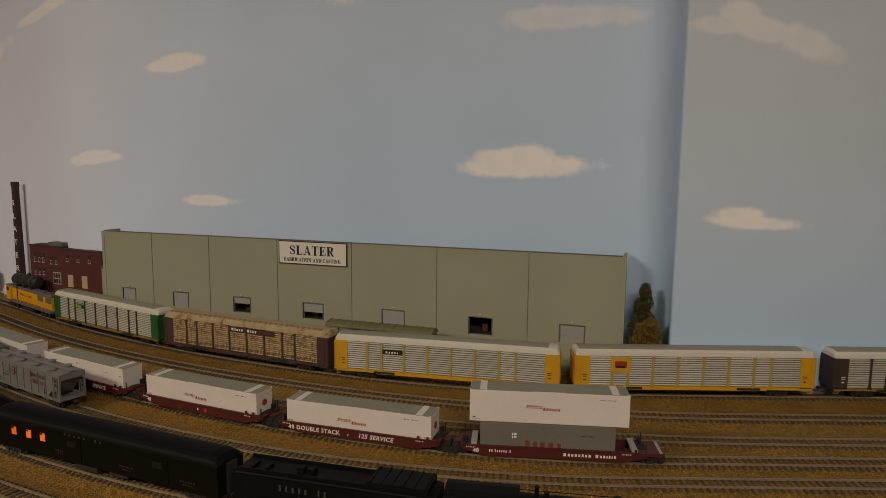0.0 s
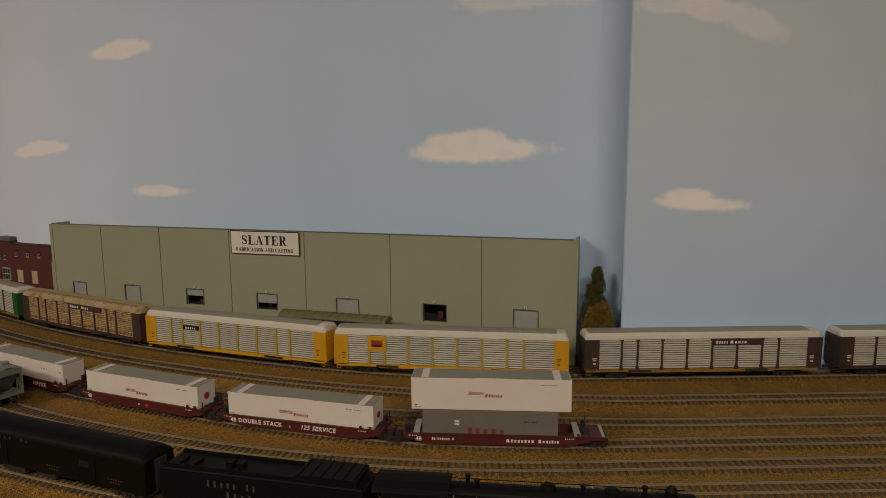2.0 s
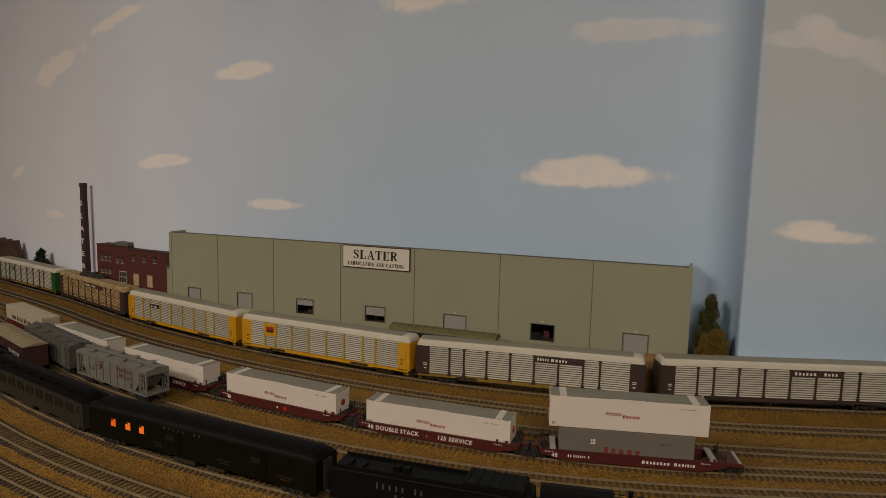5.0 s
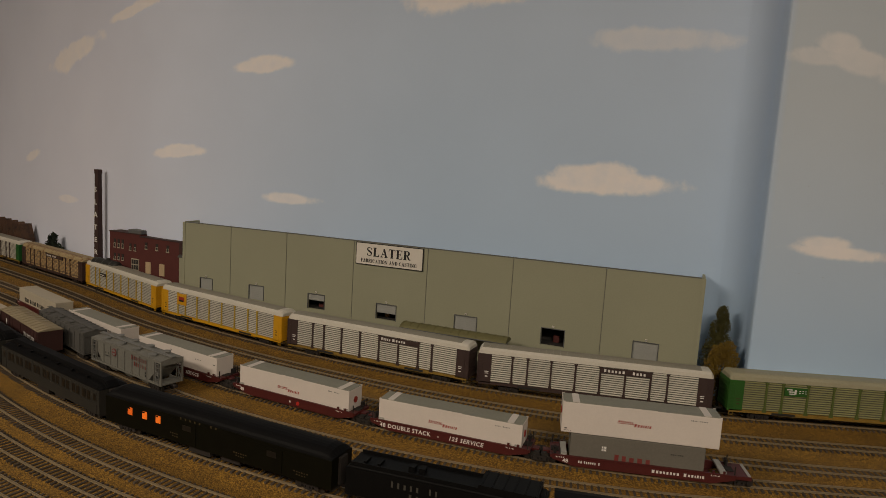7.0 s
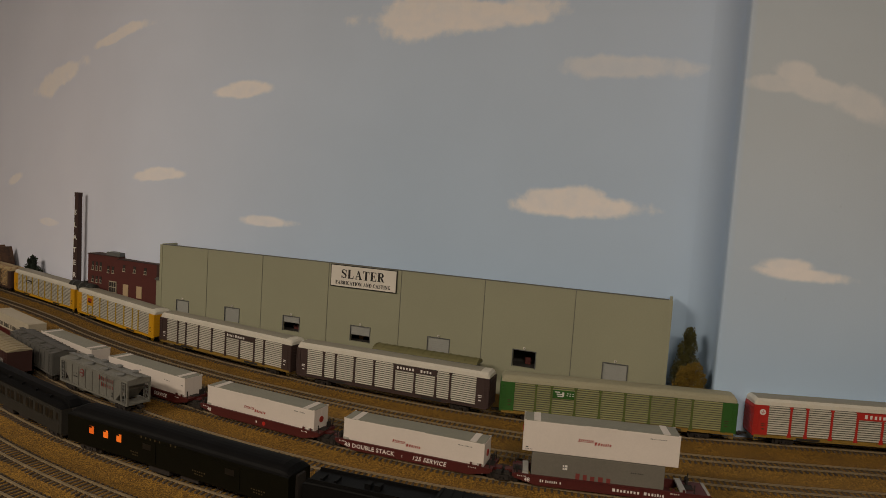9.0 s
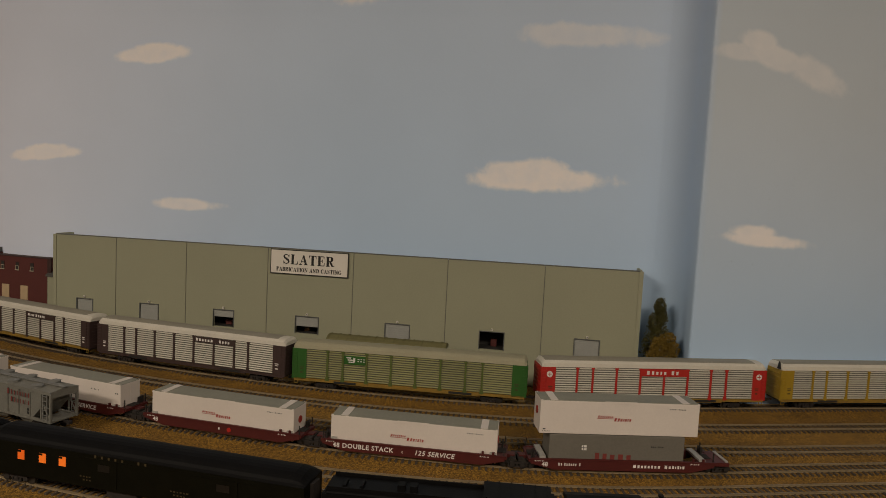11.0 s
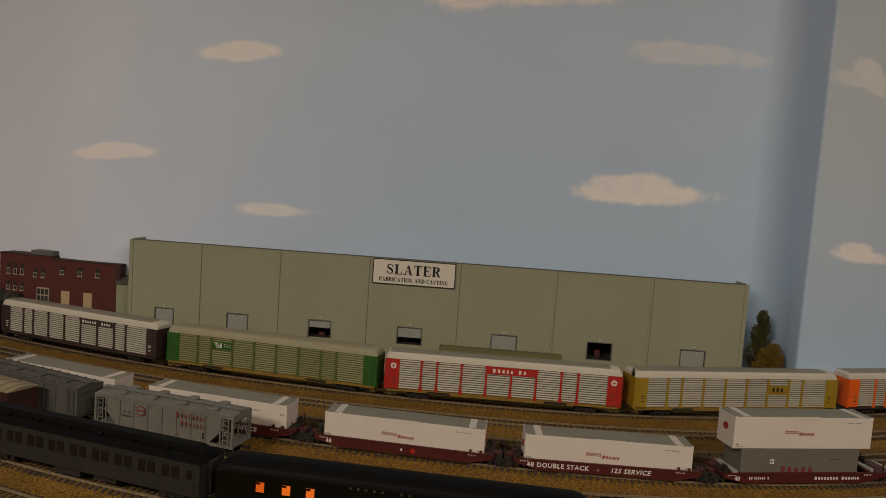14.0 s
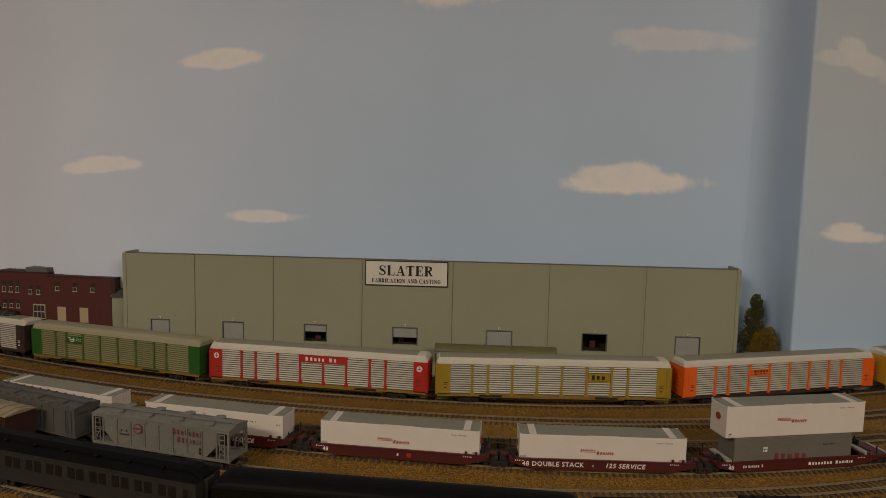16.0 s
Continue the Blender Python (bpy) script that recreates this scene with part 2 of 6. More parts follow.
ROOF_RUST = mat("rust_streaked_roof", (0.40, 0.31, 0.17), 0.7, 0, 0.2, 30, 400, 0.1, (0.20, 0.09, 0.035), 75, 0.50)
ROOF_GREEN = mat("pale_green_roof", (0.34, 0.32, 0.22), 0.65, 0, 0.1, 20, 400, 0.1)
BROWN = mat("dark_brown_paint", (0.045, 0.026, 0.024), 0.55, 0, 0.15)
RUST_BROWN = mat("faded_brown_paint", (0.052, 0.026, 0.02), 0.7, 0, 0.25, 50, 500, 0.1, (0.16, 0.09, 0.05), 60, 0.6)
YELLOW = mat("bright_yellow_paint", (0.58, 0.30, 0.008), 0.5, 0, 0.12)
POST_YELLOW = mat("dull_yellow_post_paint", (0.40, 0.28, 0.03), 0.6, 0, 0.12)
OCHRE = mat("dull_yellow_paint", (0.33, 0.215, 0.014), 0.55, 0, 0.12)
ORANGE = mat("orange_paint", (0.80, 0.13, 0.012), 0.5, 0, 0.08)
RED = mat("bright_red_paint", (0.42, 0.020, 0.014), 0.5, 0, 0.1)
GREEN = mat("mid_green_paint", (0.022, 0.10, 0.012), 0.55, 0, 0.12)
OLIVE_GREEN = mat("faded_olive_green_paint", (0.085, 0.115, 0.025), 0.6, 0, 0.15)
DEEP_GREEN = mat("deep_green_paint", (0.015, 0.10, 0.02), 0.55, 0, 0.12)
SILL_YELLOW = mat("dirty_yellow_sill", (0.23, 0.14, 0.02), 0.7, 0, 0.3, 80, 500, 0.1, (0.08, 0.05, 0.02), 70, 0.58)
MAROON = mat("maroon_paint", (0.072, 0.010, 0.009), 0.5, 0, 0.14)
STEEL_GREY = mat("pale_grey_metal", (0.40, 0.385, 0.36), 0.5, 0.2, 0.15)
TRUCK_DARK = mat("grimy_truck_casting", (0.016, 0.012, 0.010), 0.8, 0, 0.3)
WHEEL = mat("dark_wheel_steel", (0.03, 0.025, 0.02), 0.6, 0.3, 0.2)
BLACK = mat("satin_black_paint", (0.0036, 0.0036, 0.0038), 0.55, 0, 0.3, 40, 500, 0.15, spec=0.14)
ROOF_BLACK = mat("matt_black_roof", (0.0045, 0.0045, 0.005), 0.6, 0, 0.3, 40, 500, 0.15, spec=0.10)
PULLMAN = mat("very_dark_green_paint", (0.005, 0.0048, 0.0024), 0.5, 0, 0.3, spec=0.1)
COACH_GREY = mat("dark_grey_coach_paint", (0.024, 0.0225, 0.019), 0.65, 0, 0.2, spec=0.25)
COACH_WINDOW = mat("dim_brown_window_glass", (0.011, 0.009, 0.007), 0.3, 0, 0.2)
WARM_WINDOW = glow("lit_orange_window", (1.0, 0.20, 0.018), 0.20)
WARM_DIM = glow("dim_orange_window", (1.0, 0.17, 0.015), 0.08)
HOPPER_GREY = mat("weathered_grey_paint", (0.165, 0.162, 0.142), 0.6, 0, 0.2, 50, 500, 0.1, (0.085, 0.075, 0.062), 45, 0.56)
HOPPER_DARK = mat("sooty_grey_paint", (0.085, 0.083, 0.077), 0.65, 0, 0.16, 50, 500, 0.1, (0.07, 0.06, 0.055), 35, 0.58)
HATCH_GREY = mat("pale_grey_hatch", (0.17, 0.17, 0.16), 0.6, 0, 0.15)
BOXCAR_BROWN = mat("dark_maroon_boxcar_paint", (0.045, 0.016, 0.014), 0.6, 0, 0.15)
TAN_ROOF = mat("tan_ribbed_roof", (0.30, 0.25, 0.16), 0.65, 0, 0.12)
BEIGE = mat("beige_container_paint", (0.45, 0.40, 0.31), 0.6, 0, 0.08)
LOCO_YELLOW = mat("armour_yellow_paint", (0.70, 0.36, 0.012), 0.45, 0, 0.08)
LOCO_GREY = mat("harbour_grey_paint", (0.12, 0.125, 0.13), 0.5, 0, 0.12)
BRICK_RED = mat("red_brick_flat", (0.09, 0.02, 0.017), 0.8, 0, 0.14, 40, 600, 0.3)
RUSTY_BRICK = mat("sooty_brown_brick", (0.075, 0.036, 0.020), 0.85, 0, 0.35, 45, 500, 0.3, (0.025, 0.016, 0.012), 30, 0.52)
BRICK_DARK = mat("dark_brick", (0.042, 0.019, 0.017), 0.8, 0, 0.2, 60, 600, 0.3)
CREAM_TRIM = mat("cream_trim", (0.42, 0.37, 0.28), 0.7, 0, 0.1)
SHUTTER = mat("tan_boarded_door", (0.48, 0.36, 0.22), 0.7, 0, 0.08)
TANK_BLACK = mat("dull_black_tank", (0.022, 0.023, 0.02), 0.55, 0, 0.3)
CANOPY = mat("olive_canopy_sheet", (0.15, 0.14, 0.06), 0.65, 0, 0.12)
BARK = mat("dark_twig", (0.04, 0.03, 0.018), 0.9, 0, 0.3)
LEAF_GOLD = mat("golden_foam_foliage", (0.19, 0.12, 0.014), 0.9, 0, 0.5, 150, 700, 0.4)
LEAF_OLIVE = mat("olive_foam_foliage", (0.065, 0.06, 0.012), 0.9, 0, 0.45, 150, 700, 0.4)
LEAF_DARK = mat("dark_green_foliage", (0.016, 0.026, 0.016), 0.9, 0, 0.4, 150, 700, 0.4)
CRATE = mat("raw_wood", (0.30, 0.17, 0.07), 0.8, 0, 0.2)
TABLE_EDGE = mat("painted_fascia_board", (0.10, 0.09, 0.08), 0.7, 0, 0.1)
PLATE_BLACK = mat("black_data_plate", (0.015, 0.014, 0.013), 0.6)

# ---- helpers for meshes ----
def box(bm, x0, x1, y0, y1, z0, z1):
    v = [bm.verts.new((x, y, z)) for x in (x0, x1) for y in (y0, y1) for z in (z0, z1)]
    for f in ((0, 1, 3, 2), (4, 6, 7, 5), (0, 4, 5, 1), (2, 3, 7, 6), (0, 2, 6, 4), (1, 5, 7, 3)):
        bm.faces.new([v[i] for i in f])


def prism(bm, profile, x0, x1):
    """A closed profile of (y, z), drawn out along x."""
    a = [bm.verts.new((x0, y, z)) for y, z in profile]
    b = [bm.verts.new((x1, y, z)) for y, z in profile]
    k = len(profile)
    for i in range(k):
        j = (i + 1) % k
        bm.faces.new((a[i], a[j], b[j], b[i]))
    bm.faces.new(a[::-1])
    bm.faces.new(b)


def rod(bm, p, q, r, sides=8, r2=None):
    """A round bar from p to q."""
    p, q = Vector(p), Vector(q)
    r2 = r if r2 is None else r2
    turn = (q - p).to_track_quat("Z", "Y").to_matrix()
    a, b = [], []
    for i in range(sides):
        w = turn @ Vector((math.cos(2 * math.pi * i / sides), math.sin(2 * math.pi * i / sides), 0))
        a.append(bm.verts.new(p + r * w))
        b.append(bm.verts.new(q + r2 * w))
    for i in range(sides):
        j = (i + 1) % sides
        bm.faces.new((a[i], a[j], b[j], b[i]))
    bm.faces.new(a[::-1])
    bm.faces.new(b)


def mesh(bm, name, material):
    bmesh.ops.recalc_face_normals(bm, faces=bm.faces[:])
    me = bpy.data.meshes.new(name)
    bm.to_mesh(me)
    bm.free()
    me.materials.append(material)
    return me


def part(name, bm, material, parent=None, label="", m=None):
    """Links a bmesh as one mesh object under a thing or a part."""
    ob = new(name, mesh(bm, name, material) if isinstance(bm, bmesh.types.BMesh) else bm)
    ob.parent = parent
    if m is not None:
        ob.matrix_basis = m
    if label:
        ob["label"] = label
    return ob


def boxes(*spans):
    bm = bmesh.new()
    for s in spans:
        box(bm, *s)
    return bm


def thing(name, label, category, m=None, group="", kind=""):
    ob = tagged(new(name), label, category, group, kind)
    if m is not None:
        ob.matrix_basis = m
    return ob


# ---- the lie of the tracks: lowest y, the x where it lies, bend to the west, bend to the east ----
TRACKS = {1: (-0.128, 0.622, 2.42, 1.284), 2: (-0.195, 0.63, 2.45, 1.65), 3: (-0.268, 0.64, 2.45, 1.70), 4: (-0.335, 0.70, 2.45, 1.10), 5: (-0.400, 0.63, 1.75, 1.30),
          6: (-0.503, 0.64, 1.8, 2.2), 7: (-0.570, 0.65, 1.7, 2.2), 8: (-0.616, 0.65, 1.7, 2.2), 9: (-0.660, 0.65, 1.7, 2.2), 10: (-0.447, 0.64, 1.8, 1.30)}


def track_y(k, x):
    low, mid, west, east = TRACKS[k]
    d, r = (mid - x, west) if x < mid else (x - mid, east)
    e = min(d, min(0.8, 0.35 * r) if x < mid else 0.3134 * r)
    run = math.sqrt(r * r - e * e)
    slope, rest = e / run, d - e
    end = 0.258 if x < mid else 0.33
    ease = min(rest, 0.3)
    # past the bend the slopes ease into one, so that all tracks run on side by side
    return low + r - run + slope * ease + (end - slope) * ease * ease / 0.6 + end * (rest - ease)


def track_yaw(k, x):
    return math.degrees(math.atan2(track_y(k, x + 0.005) - track_y(k, x - 0.005), 0.01))


def on_track(k, x, span=0.2):
    """The pose of a vehicle on track k whose trucks stand span apart."""
    a, b = x - span / 2, x + span / 2
    ya, yb = track_y(k, a), track_y(k, b)
    return pose(x, (ya + yb) / 2, 0, 0, 0, math.degrees(math.atan2(yb - ya, span)))


GROUND_Z = -0.0055

# ---- room and backdrop ----
def wall(name, points, z0, z1, thick, material, label, smooth=False):
    """A wall along a line of (x, y), its face on that line, its body behind."""
    bm = bmesh.new()
    back = [(x, y + thick) for x, y in points]
    rings = []
    for line in (points, back):
        rings.append(([bm.verts.new((x, y, z0)) for x, y in line], [bm.verts.new((x, y, z1)) for x, y in line]))
    (f0, f1), (b0, b1) = rings
    k = len(points)
    for i in range(k - 1):
        bm.faces.new((f0[i], f0[i + 1], f1[i + 1], f1[i]))
        bm.faces.new((b0[i + 1], b0[i], b1[i], b1[i + 1]))
        bm.faces.new((f1[i], f1[i + 1], b1[i + 1], b1[i]))
        bm.faces.new((f0[i + 1], f0[i], b0[i], b0[i + 1]))
    bm.faces.new((f0[0], f1[0], b1[0], b0[0]))
    bm.faces.new((f0[-1], b0[-1], b1[-1], f1[-1]))
    ob = part(name, bm, material)
    if smooth:
        for p in ob.data.polygons:
            p.use_smooth = True
        ob.data.set_sharp_from_angle(angle=radians(40))
    return tagged(ob, label, "wall", kind="structure")


def backdrop_y(x):
    d = -0.05 - x
    return 0.05 if d < 0 else 0.05 + (d * d if d < 0.15 else 0.0225 + 0.3 * (d - 0.15))


CORNER = (1.067, -0.038)
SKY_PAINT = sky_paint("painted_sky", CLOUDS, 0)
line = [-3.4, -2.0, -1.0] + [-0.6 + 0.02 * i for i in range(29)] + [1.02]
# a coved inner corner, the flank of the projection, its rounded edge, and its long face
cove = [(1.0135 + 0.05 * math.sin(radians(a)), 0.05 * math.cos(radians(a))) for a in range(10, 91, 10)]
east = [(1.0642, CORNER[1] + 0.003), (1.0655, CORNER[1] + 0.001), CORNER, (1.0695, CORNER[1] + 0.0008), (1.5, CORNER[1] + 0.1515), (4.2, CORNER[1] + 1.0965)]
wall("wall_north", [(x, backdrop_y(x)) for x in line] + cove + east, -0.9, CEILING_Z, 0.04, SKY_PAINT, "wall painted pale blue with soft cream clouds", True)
for name, span in (("wall_south", (-3.5, 4.3, -2.6, -2.5, -0.9, CEILING_Z)), ("wall_west", (-3.5, -3.4, -2.5, 1.45, -0.9, CEILING_Z)), ("wall_east", (4.2, 4.3, -2.5, 1.45, -0.9, CEILING_Z))):
    tagged(part(name, boxes(span), ROOM_WALL), "plain plastered wall of the hobby room", "wall", kind="structure")
tagged(part("ceiling", boxes((-3.5, 4.3, -2.6, 1.45, CEILING_Z, CEILING_Z + 0.05)), ROOM_WALL), "plain pale ceiling of the hobby room", "ceiling", kind="structure")
tagged(part("floor", boxes((-3.5, 4.3, -2.6, 1.45, -0.95, -0.9)), ROOM_WALL), "plain floor of the hobby room", "floor", kind="structure")


for x, y, power in LAMPS:
    f = thing("ceiling_light", "long white ceiling tube fitting over the aisle", "lamp", pose(x, y, CEILING_Z), "ceiling lights")
    part("housing", boxes((-0.62, 0.62, -0.08, 0.08, -0.05, -0.002)), WHITE, f)
    part("end_cap", boxes((-0.63, -0.62, -0.08, 0.08, -0.06, -0.002)), WHITE, f)
    part("end_cap", boxes((0.62, 0.63, -0.08, 0.08, -0.06, -0.002)), WHITE, f)
# small nail holes and chips in the painted plaster
rng = random.Random(4)
for i in range(22):
    x, z = (rng.uniform(1.085, 1.22), rng.uniform(0.18, 0.46)) if i < 15 else (rng.uniform(0.3, 1.0), rng.uniform(0.24, 0.55))
    y = CORNER[1] + 0.35 * (x - CORNER[0]) if x > 1.08 else backdrop_y(x)
    bm = bmesh.new()
    rod(bm, (0, -0.0008, 0), (0, 0.002, 0), rng.uniform(0.0002, 0.00045) * (1 if i < 15 else 0.7), 7)
    part("nail_hole", bm, FRAME_DARK, bpy.data.objects["wall_north"], m=pose(x, y, z))


def wall_line(x):
    return backdrop_y(x) if x < CORNER[0] else CORNER[1] + 0.35 * (x - CORNER[0])


def ground_sheet():
    """The ballast bed: one sheet, slightly heaped under each track."""
    bm = bmesh.new()
    xs = [-3.38 + 0.04 * i for i in range(190)]
    rows = []
    for j in range(170):
        rows.append([])
        for x in xs:
            y = -0.72 + 0.0125 * j
            y = min(y, wall_line(x) + 0.02)
            near = min(abs(y - track_y(k, x)) for k in TRACKS)
            z = -0.0033 - 0.0042 * min(1.0, max(0.0, (near - 0.0145) / 0.013)) + 0.0006 * noise.noise((x * 30, y * 60, 0))
            rows[-1].append(bm.verts.new((x, y, z)))
    for a, b in zip(rows, rows[1:]):
        for i in range(len(xs) - 1):
            bm.faces.new((a[i], a[i + 1], b[i + 1], b[i]))
    ob = part("ground", bm, BALLAST)
    for p in ob.data.polygons:
        p.use_smooth = True
    return tagged(ob, "tan ballast spread over the layout table", "ground", kind="structure")


ground_sheet()
bm = bmesh.new()
edge = [(-3.38, -0.72), (4.18, -0.72)] + [(x, wall_line(x) + 0.02) for x in (4.18, 1.5, 1.067, 1.066, -0.05, -0.2, -3.38)]
rings = [[bm.verts.new((x, y, z)) for x, y in edge] for z in (-0.09, -0.011)]
for i in range(len(edge)):
    j = (i + 1) % len(edge)
    bm.faces.new((rings[0][i], rings[0][j], rings[1][j], rings[1][i]))
bm.faces.new(rings[0][::-1])
bm.faces.new(rings[1])
tagged(part("layout_table", bm, TABLE_EDGE), "dark painted board table under the tracks", "table", kind="structure")


def lettering(parent, words, height, x, y, z, material, spacing=1.0, name="lettering", bold=0.0, turn=90, shear=0.0, width=0.0):
    """Raised words on a side that faces -y, from the middle x, on the baseline z."""
    cu = bpy.data.curves.new("text", "FONT")
    cu.body, cu.size, cu.align_x = words, height * 1.42, "CENTER"
    cu.shear = shear
    cu.extrude, cu.offset, cu.space_character, cu.resolution_u = 0.00012, bold, spacing, 2
    ob = bpy.data.objects.new("text", cu)
    scene.collection.objects.link(ob)
    bpy.context.view_layer.update()
    me = bpy.data.meshes.new_from_object(ob.evaluated_get(bpy.context.evaluated_depsgraph_get()))
    bpy.data.objects.remove(ob)
    me.materials.clear()
    me.materials.append(material)
    made = part(name, me, material, parent)
    made.matrix_basis = pose(x, y, z, turn)
    if width:
        made.scale = (width / made.dimensions.x, 1, 1)
    return made


def word_bars(parent, widths, height, x, y, z, material, name="lettering", gap=0.0008, slant=0.0):
    """Letter-sized plain bars on a side that faces -y, starting at x."""
    bm = bmesh.new()

    def bar(x0, x1, z0, z1):
        v = [bm.verts.new((q + slant * p, y - dy, z + p)) for q in (x0, x1) for dy in (0, 0.0002) for p in (z0, z1)]
        for f in ((0, 1, 3, 2), (4, 6, 7, 5), (0, 4, 5, 1), (2, 3, 7, 6), (0, 2, 6, 4), (1, 5, 7, 3)):
            bm.faces.new([v[i] for i in f])

    for i, w in enumerate(widths):
        if w > 0:
            top = 1.0 if i == 0 or widths[i - 1] < 0 else (0.80, 0.92, 0.80, 0.86)[i % 4]
            bar(x + 0.16 * w, x + 0.84 * w, 0, top * height)
        x += abs(w) + gap
    return part(name, bm, material, parent)


def stroke(bm, pts, y):
    """A band along points (x, z, width across), 0.3 mm thick, on a side that faces -y."""
    rows = []
    for i, (x, z, w) in enumerate(pts):
        ax, az, _ = pts[max(0, i - 1)]
        bx, bz, _ = pts[min(len(pts) - 1, i + 1)]
        d = math.hypot(bx - ax, bz - az)
        nx, nz = -(bz - az) / d * w / 2, (bx - ax) / d * w / 2
        rows.append([bm.verts.new(p) for p in ((x - nx, y - 0.0003, z - nz), (x + nx, y - 0.0003, z + nz), (x + nx, y, z + nz), (x - nx, y, z - nz))])
    for a, b in zip(rows, rows[1:]):
        for i in range(4):
            j = (i + 1) % 4
            bm.faces.new((a[i], a[j], b[j], b[i]))
    bm.faces.new(rows[0][::-1])
    bm.faces.new(rows[-1])


def arc(cx, cz, rx, rz, a0, a1, thin, thick, n=10):
    """Points of a bowl whose band swells where it runs upright."""
    out = []
    for i in range(n + 1):
        a = radians(a0 + (a1 - a0) * i / n)
        out.append((cx + rx * math.cos(a), cz + rz * math.sin(a), thin + (thick - thin) * abs(math.cos(a)) ** 1.5))
    return out


H, K = 0.075, 0.235
SERIFS = {"l": [(0.02, 0.027, H), (0.36, 0.027, H)], "u": [(0.02, 0.973, H), (0.36, 0.973, H)]}
STEM = [(0.19, 0.0, K), (0.19, 1.0, K)]
# letter: advance, strokes of (x, z, width) for a height of 1
GLYPHS = {
    "S": (0.66, [[(0.56, 0.68, 0.03), (0.56, 0.98, 0.05)], [(0.53, 0.76, H), (0.46, 0.92, H), (0.30, 0.97, H), (0.14, 0.90, 0.11), (0.10, 0.76, 0.15), (0.17, 0.63, 0.17), (0.32, 0.53, 0.20), (0.47, 0.42, 0.19), (0.54, 0.27, 0.16), (0.49, 0.11, 0.12), (0.32, 0.03, H), (0.16, 0.08, H), (0.08, 0.27, H)], [(0.07, 0.33, 0.03), (0.07, 0.02, 0.05)]]),
    "L": (0.70, [STEM, SERIFS["u"], [(0.02, 0.027, H), (0.64, 0.027, H)], [(0.52, 0.03, 0.02), (0.62, 0.06, 0.10), (0.64, 0.34, 0.03)]]),
    "A": (0.84, [[(0.16, 0.03, 0.06), (0.42, 0.97, 0.06)], [(0.67, 0.03, 0.20), (0.42, 0.98, 0.17)], [(0.24, 0.32, H), (0.58, 0.32, H)], [(0.02, 0.027, H), (0.30, 0.027, H)], [(0.50, 0.027, H), (0.84, 0.027, H)]]),
    "T": (0.76, [[(0.38, 0.0, K), (0.38, 1.0, K)], [(0.22, 0.027, H), (0.54, 0.027, H)], [(0.04, 0.973, H), (0.72, 0.973, H)], [(0.05, 0.70, 0.03), (0.08, 0.97, 0.09)], [(0.71, 0.70, 0.03), (0.68, 0.97, 0.09)]]),
    "E": (0.72, [STEM, [(0.02, 0.027, H), (0.64, 0.027, H)], [(0.02, 0.973, H), (0.62, 0.973, H)], [(0.2, 0.52, H), (0.46, 0.52, H)], [(0.46, 0.36, 0.05), (0.46, 0.68, 0.05)], [(0.62, 0.05, 0.09), (0.65, 0.32, 0.03)], [(0.60, 0.95, 0.09), (0.62, 0.70, 0.03)]]),
    "R": (0.80, [STEM, SERIFS["l"], SERIFS["u"], [(0.2, 0.973, H), (0.36, 0.973, H)] + arc(0.38, 0.745, 0.19, 0.225, 85, -85, H, K) + [(0.36, 0.52, H), (0.2, 0.52, H)], [(0.38, 0.50, 0.15), (0.50, 0.30, 0.19), (0.58, 0.09, 0.17), (0.70, 0.03, H), (0.79, 0.08, 0.03)]]),
    "F": (0.66, [STEM, SERIFS["l"], [(0.02, 0.973, H), (0.60, 0.973, H)], [(0.2, 0.52, H), (0.46, 0.52, H)], [(0.46, 0.36, 0.05), (0.46, 0.68, 0.05)], [(0.58, 0.95, 0.09), (0.60, 0.70, 0.03)]]),
    "B": (0.72, [STEM, [(0.02, 0.973, H), (0.36, 0.973, H)] + arc(0.36, 0.745, 0.18, 0.225, 85, -85, H, K), [(0.2, 0.52, H), (0.38, 0.52, H)] + arc(0.38, 0.27, 0.22, 0.24, 85, -85, H, K) + [(0.36, 0.027, H), (0.02, 0.027, H)]]),
    "I": (0.38, [STEM, SERIFS["l"], SERIFS["u"]]),
    "C": (0.72, [arc(0.38, 0.5, 0.28, 0.47, 45, 315, H, K, 16), [(0.62, 0.66, 0.04), (0.62, 0.97, 0.05)]]),
    "G": (0.78, [arc(0.38, 0.5, 0.28, 0.47, 45, 290, H, K, 16), [(0.62, 0.66, 0.04), (0.62, 0.97, 0.05)], [(0.60, 0.03, 0.17), (0.60, 0.40, 0.17)], [(0.45, 0.40, H), (0.74, 0.40, H)]]),
    "O": (0.78, [arc(0.39, 0.5, 0.28, 0.47, 0, 360, H, K, 22)]),
    "N": (0.84, [[(0.17, 0.0, 0.07), (0.17, 1.0, 0.07)], [(0.68, 0.0, 0.07), (0.68, 1.0, 0.07)], [(0.17, 0.96, 0.19), (0.66, 0.06, 0.19)], [(0.04, 0.027, H), (0.30, 0.027, H)], [(0.02, 0.973, H), (0.20, 0.973, H)], [(0.56, 0.973, H), (0.80, 0.973, H)]]),
    "D": (0.78, [STEM, [(0.02, 0.973, H), (0.34, 0.973, H)] + arc(0.34, 0.5, 0.32, 0.45, 85, -85, H, K, 12) + [(0.34, 0.027, H), (0.02, 0.027, H)]]),
    " ": (0.34, []),
}


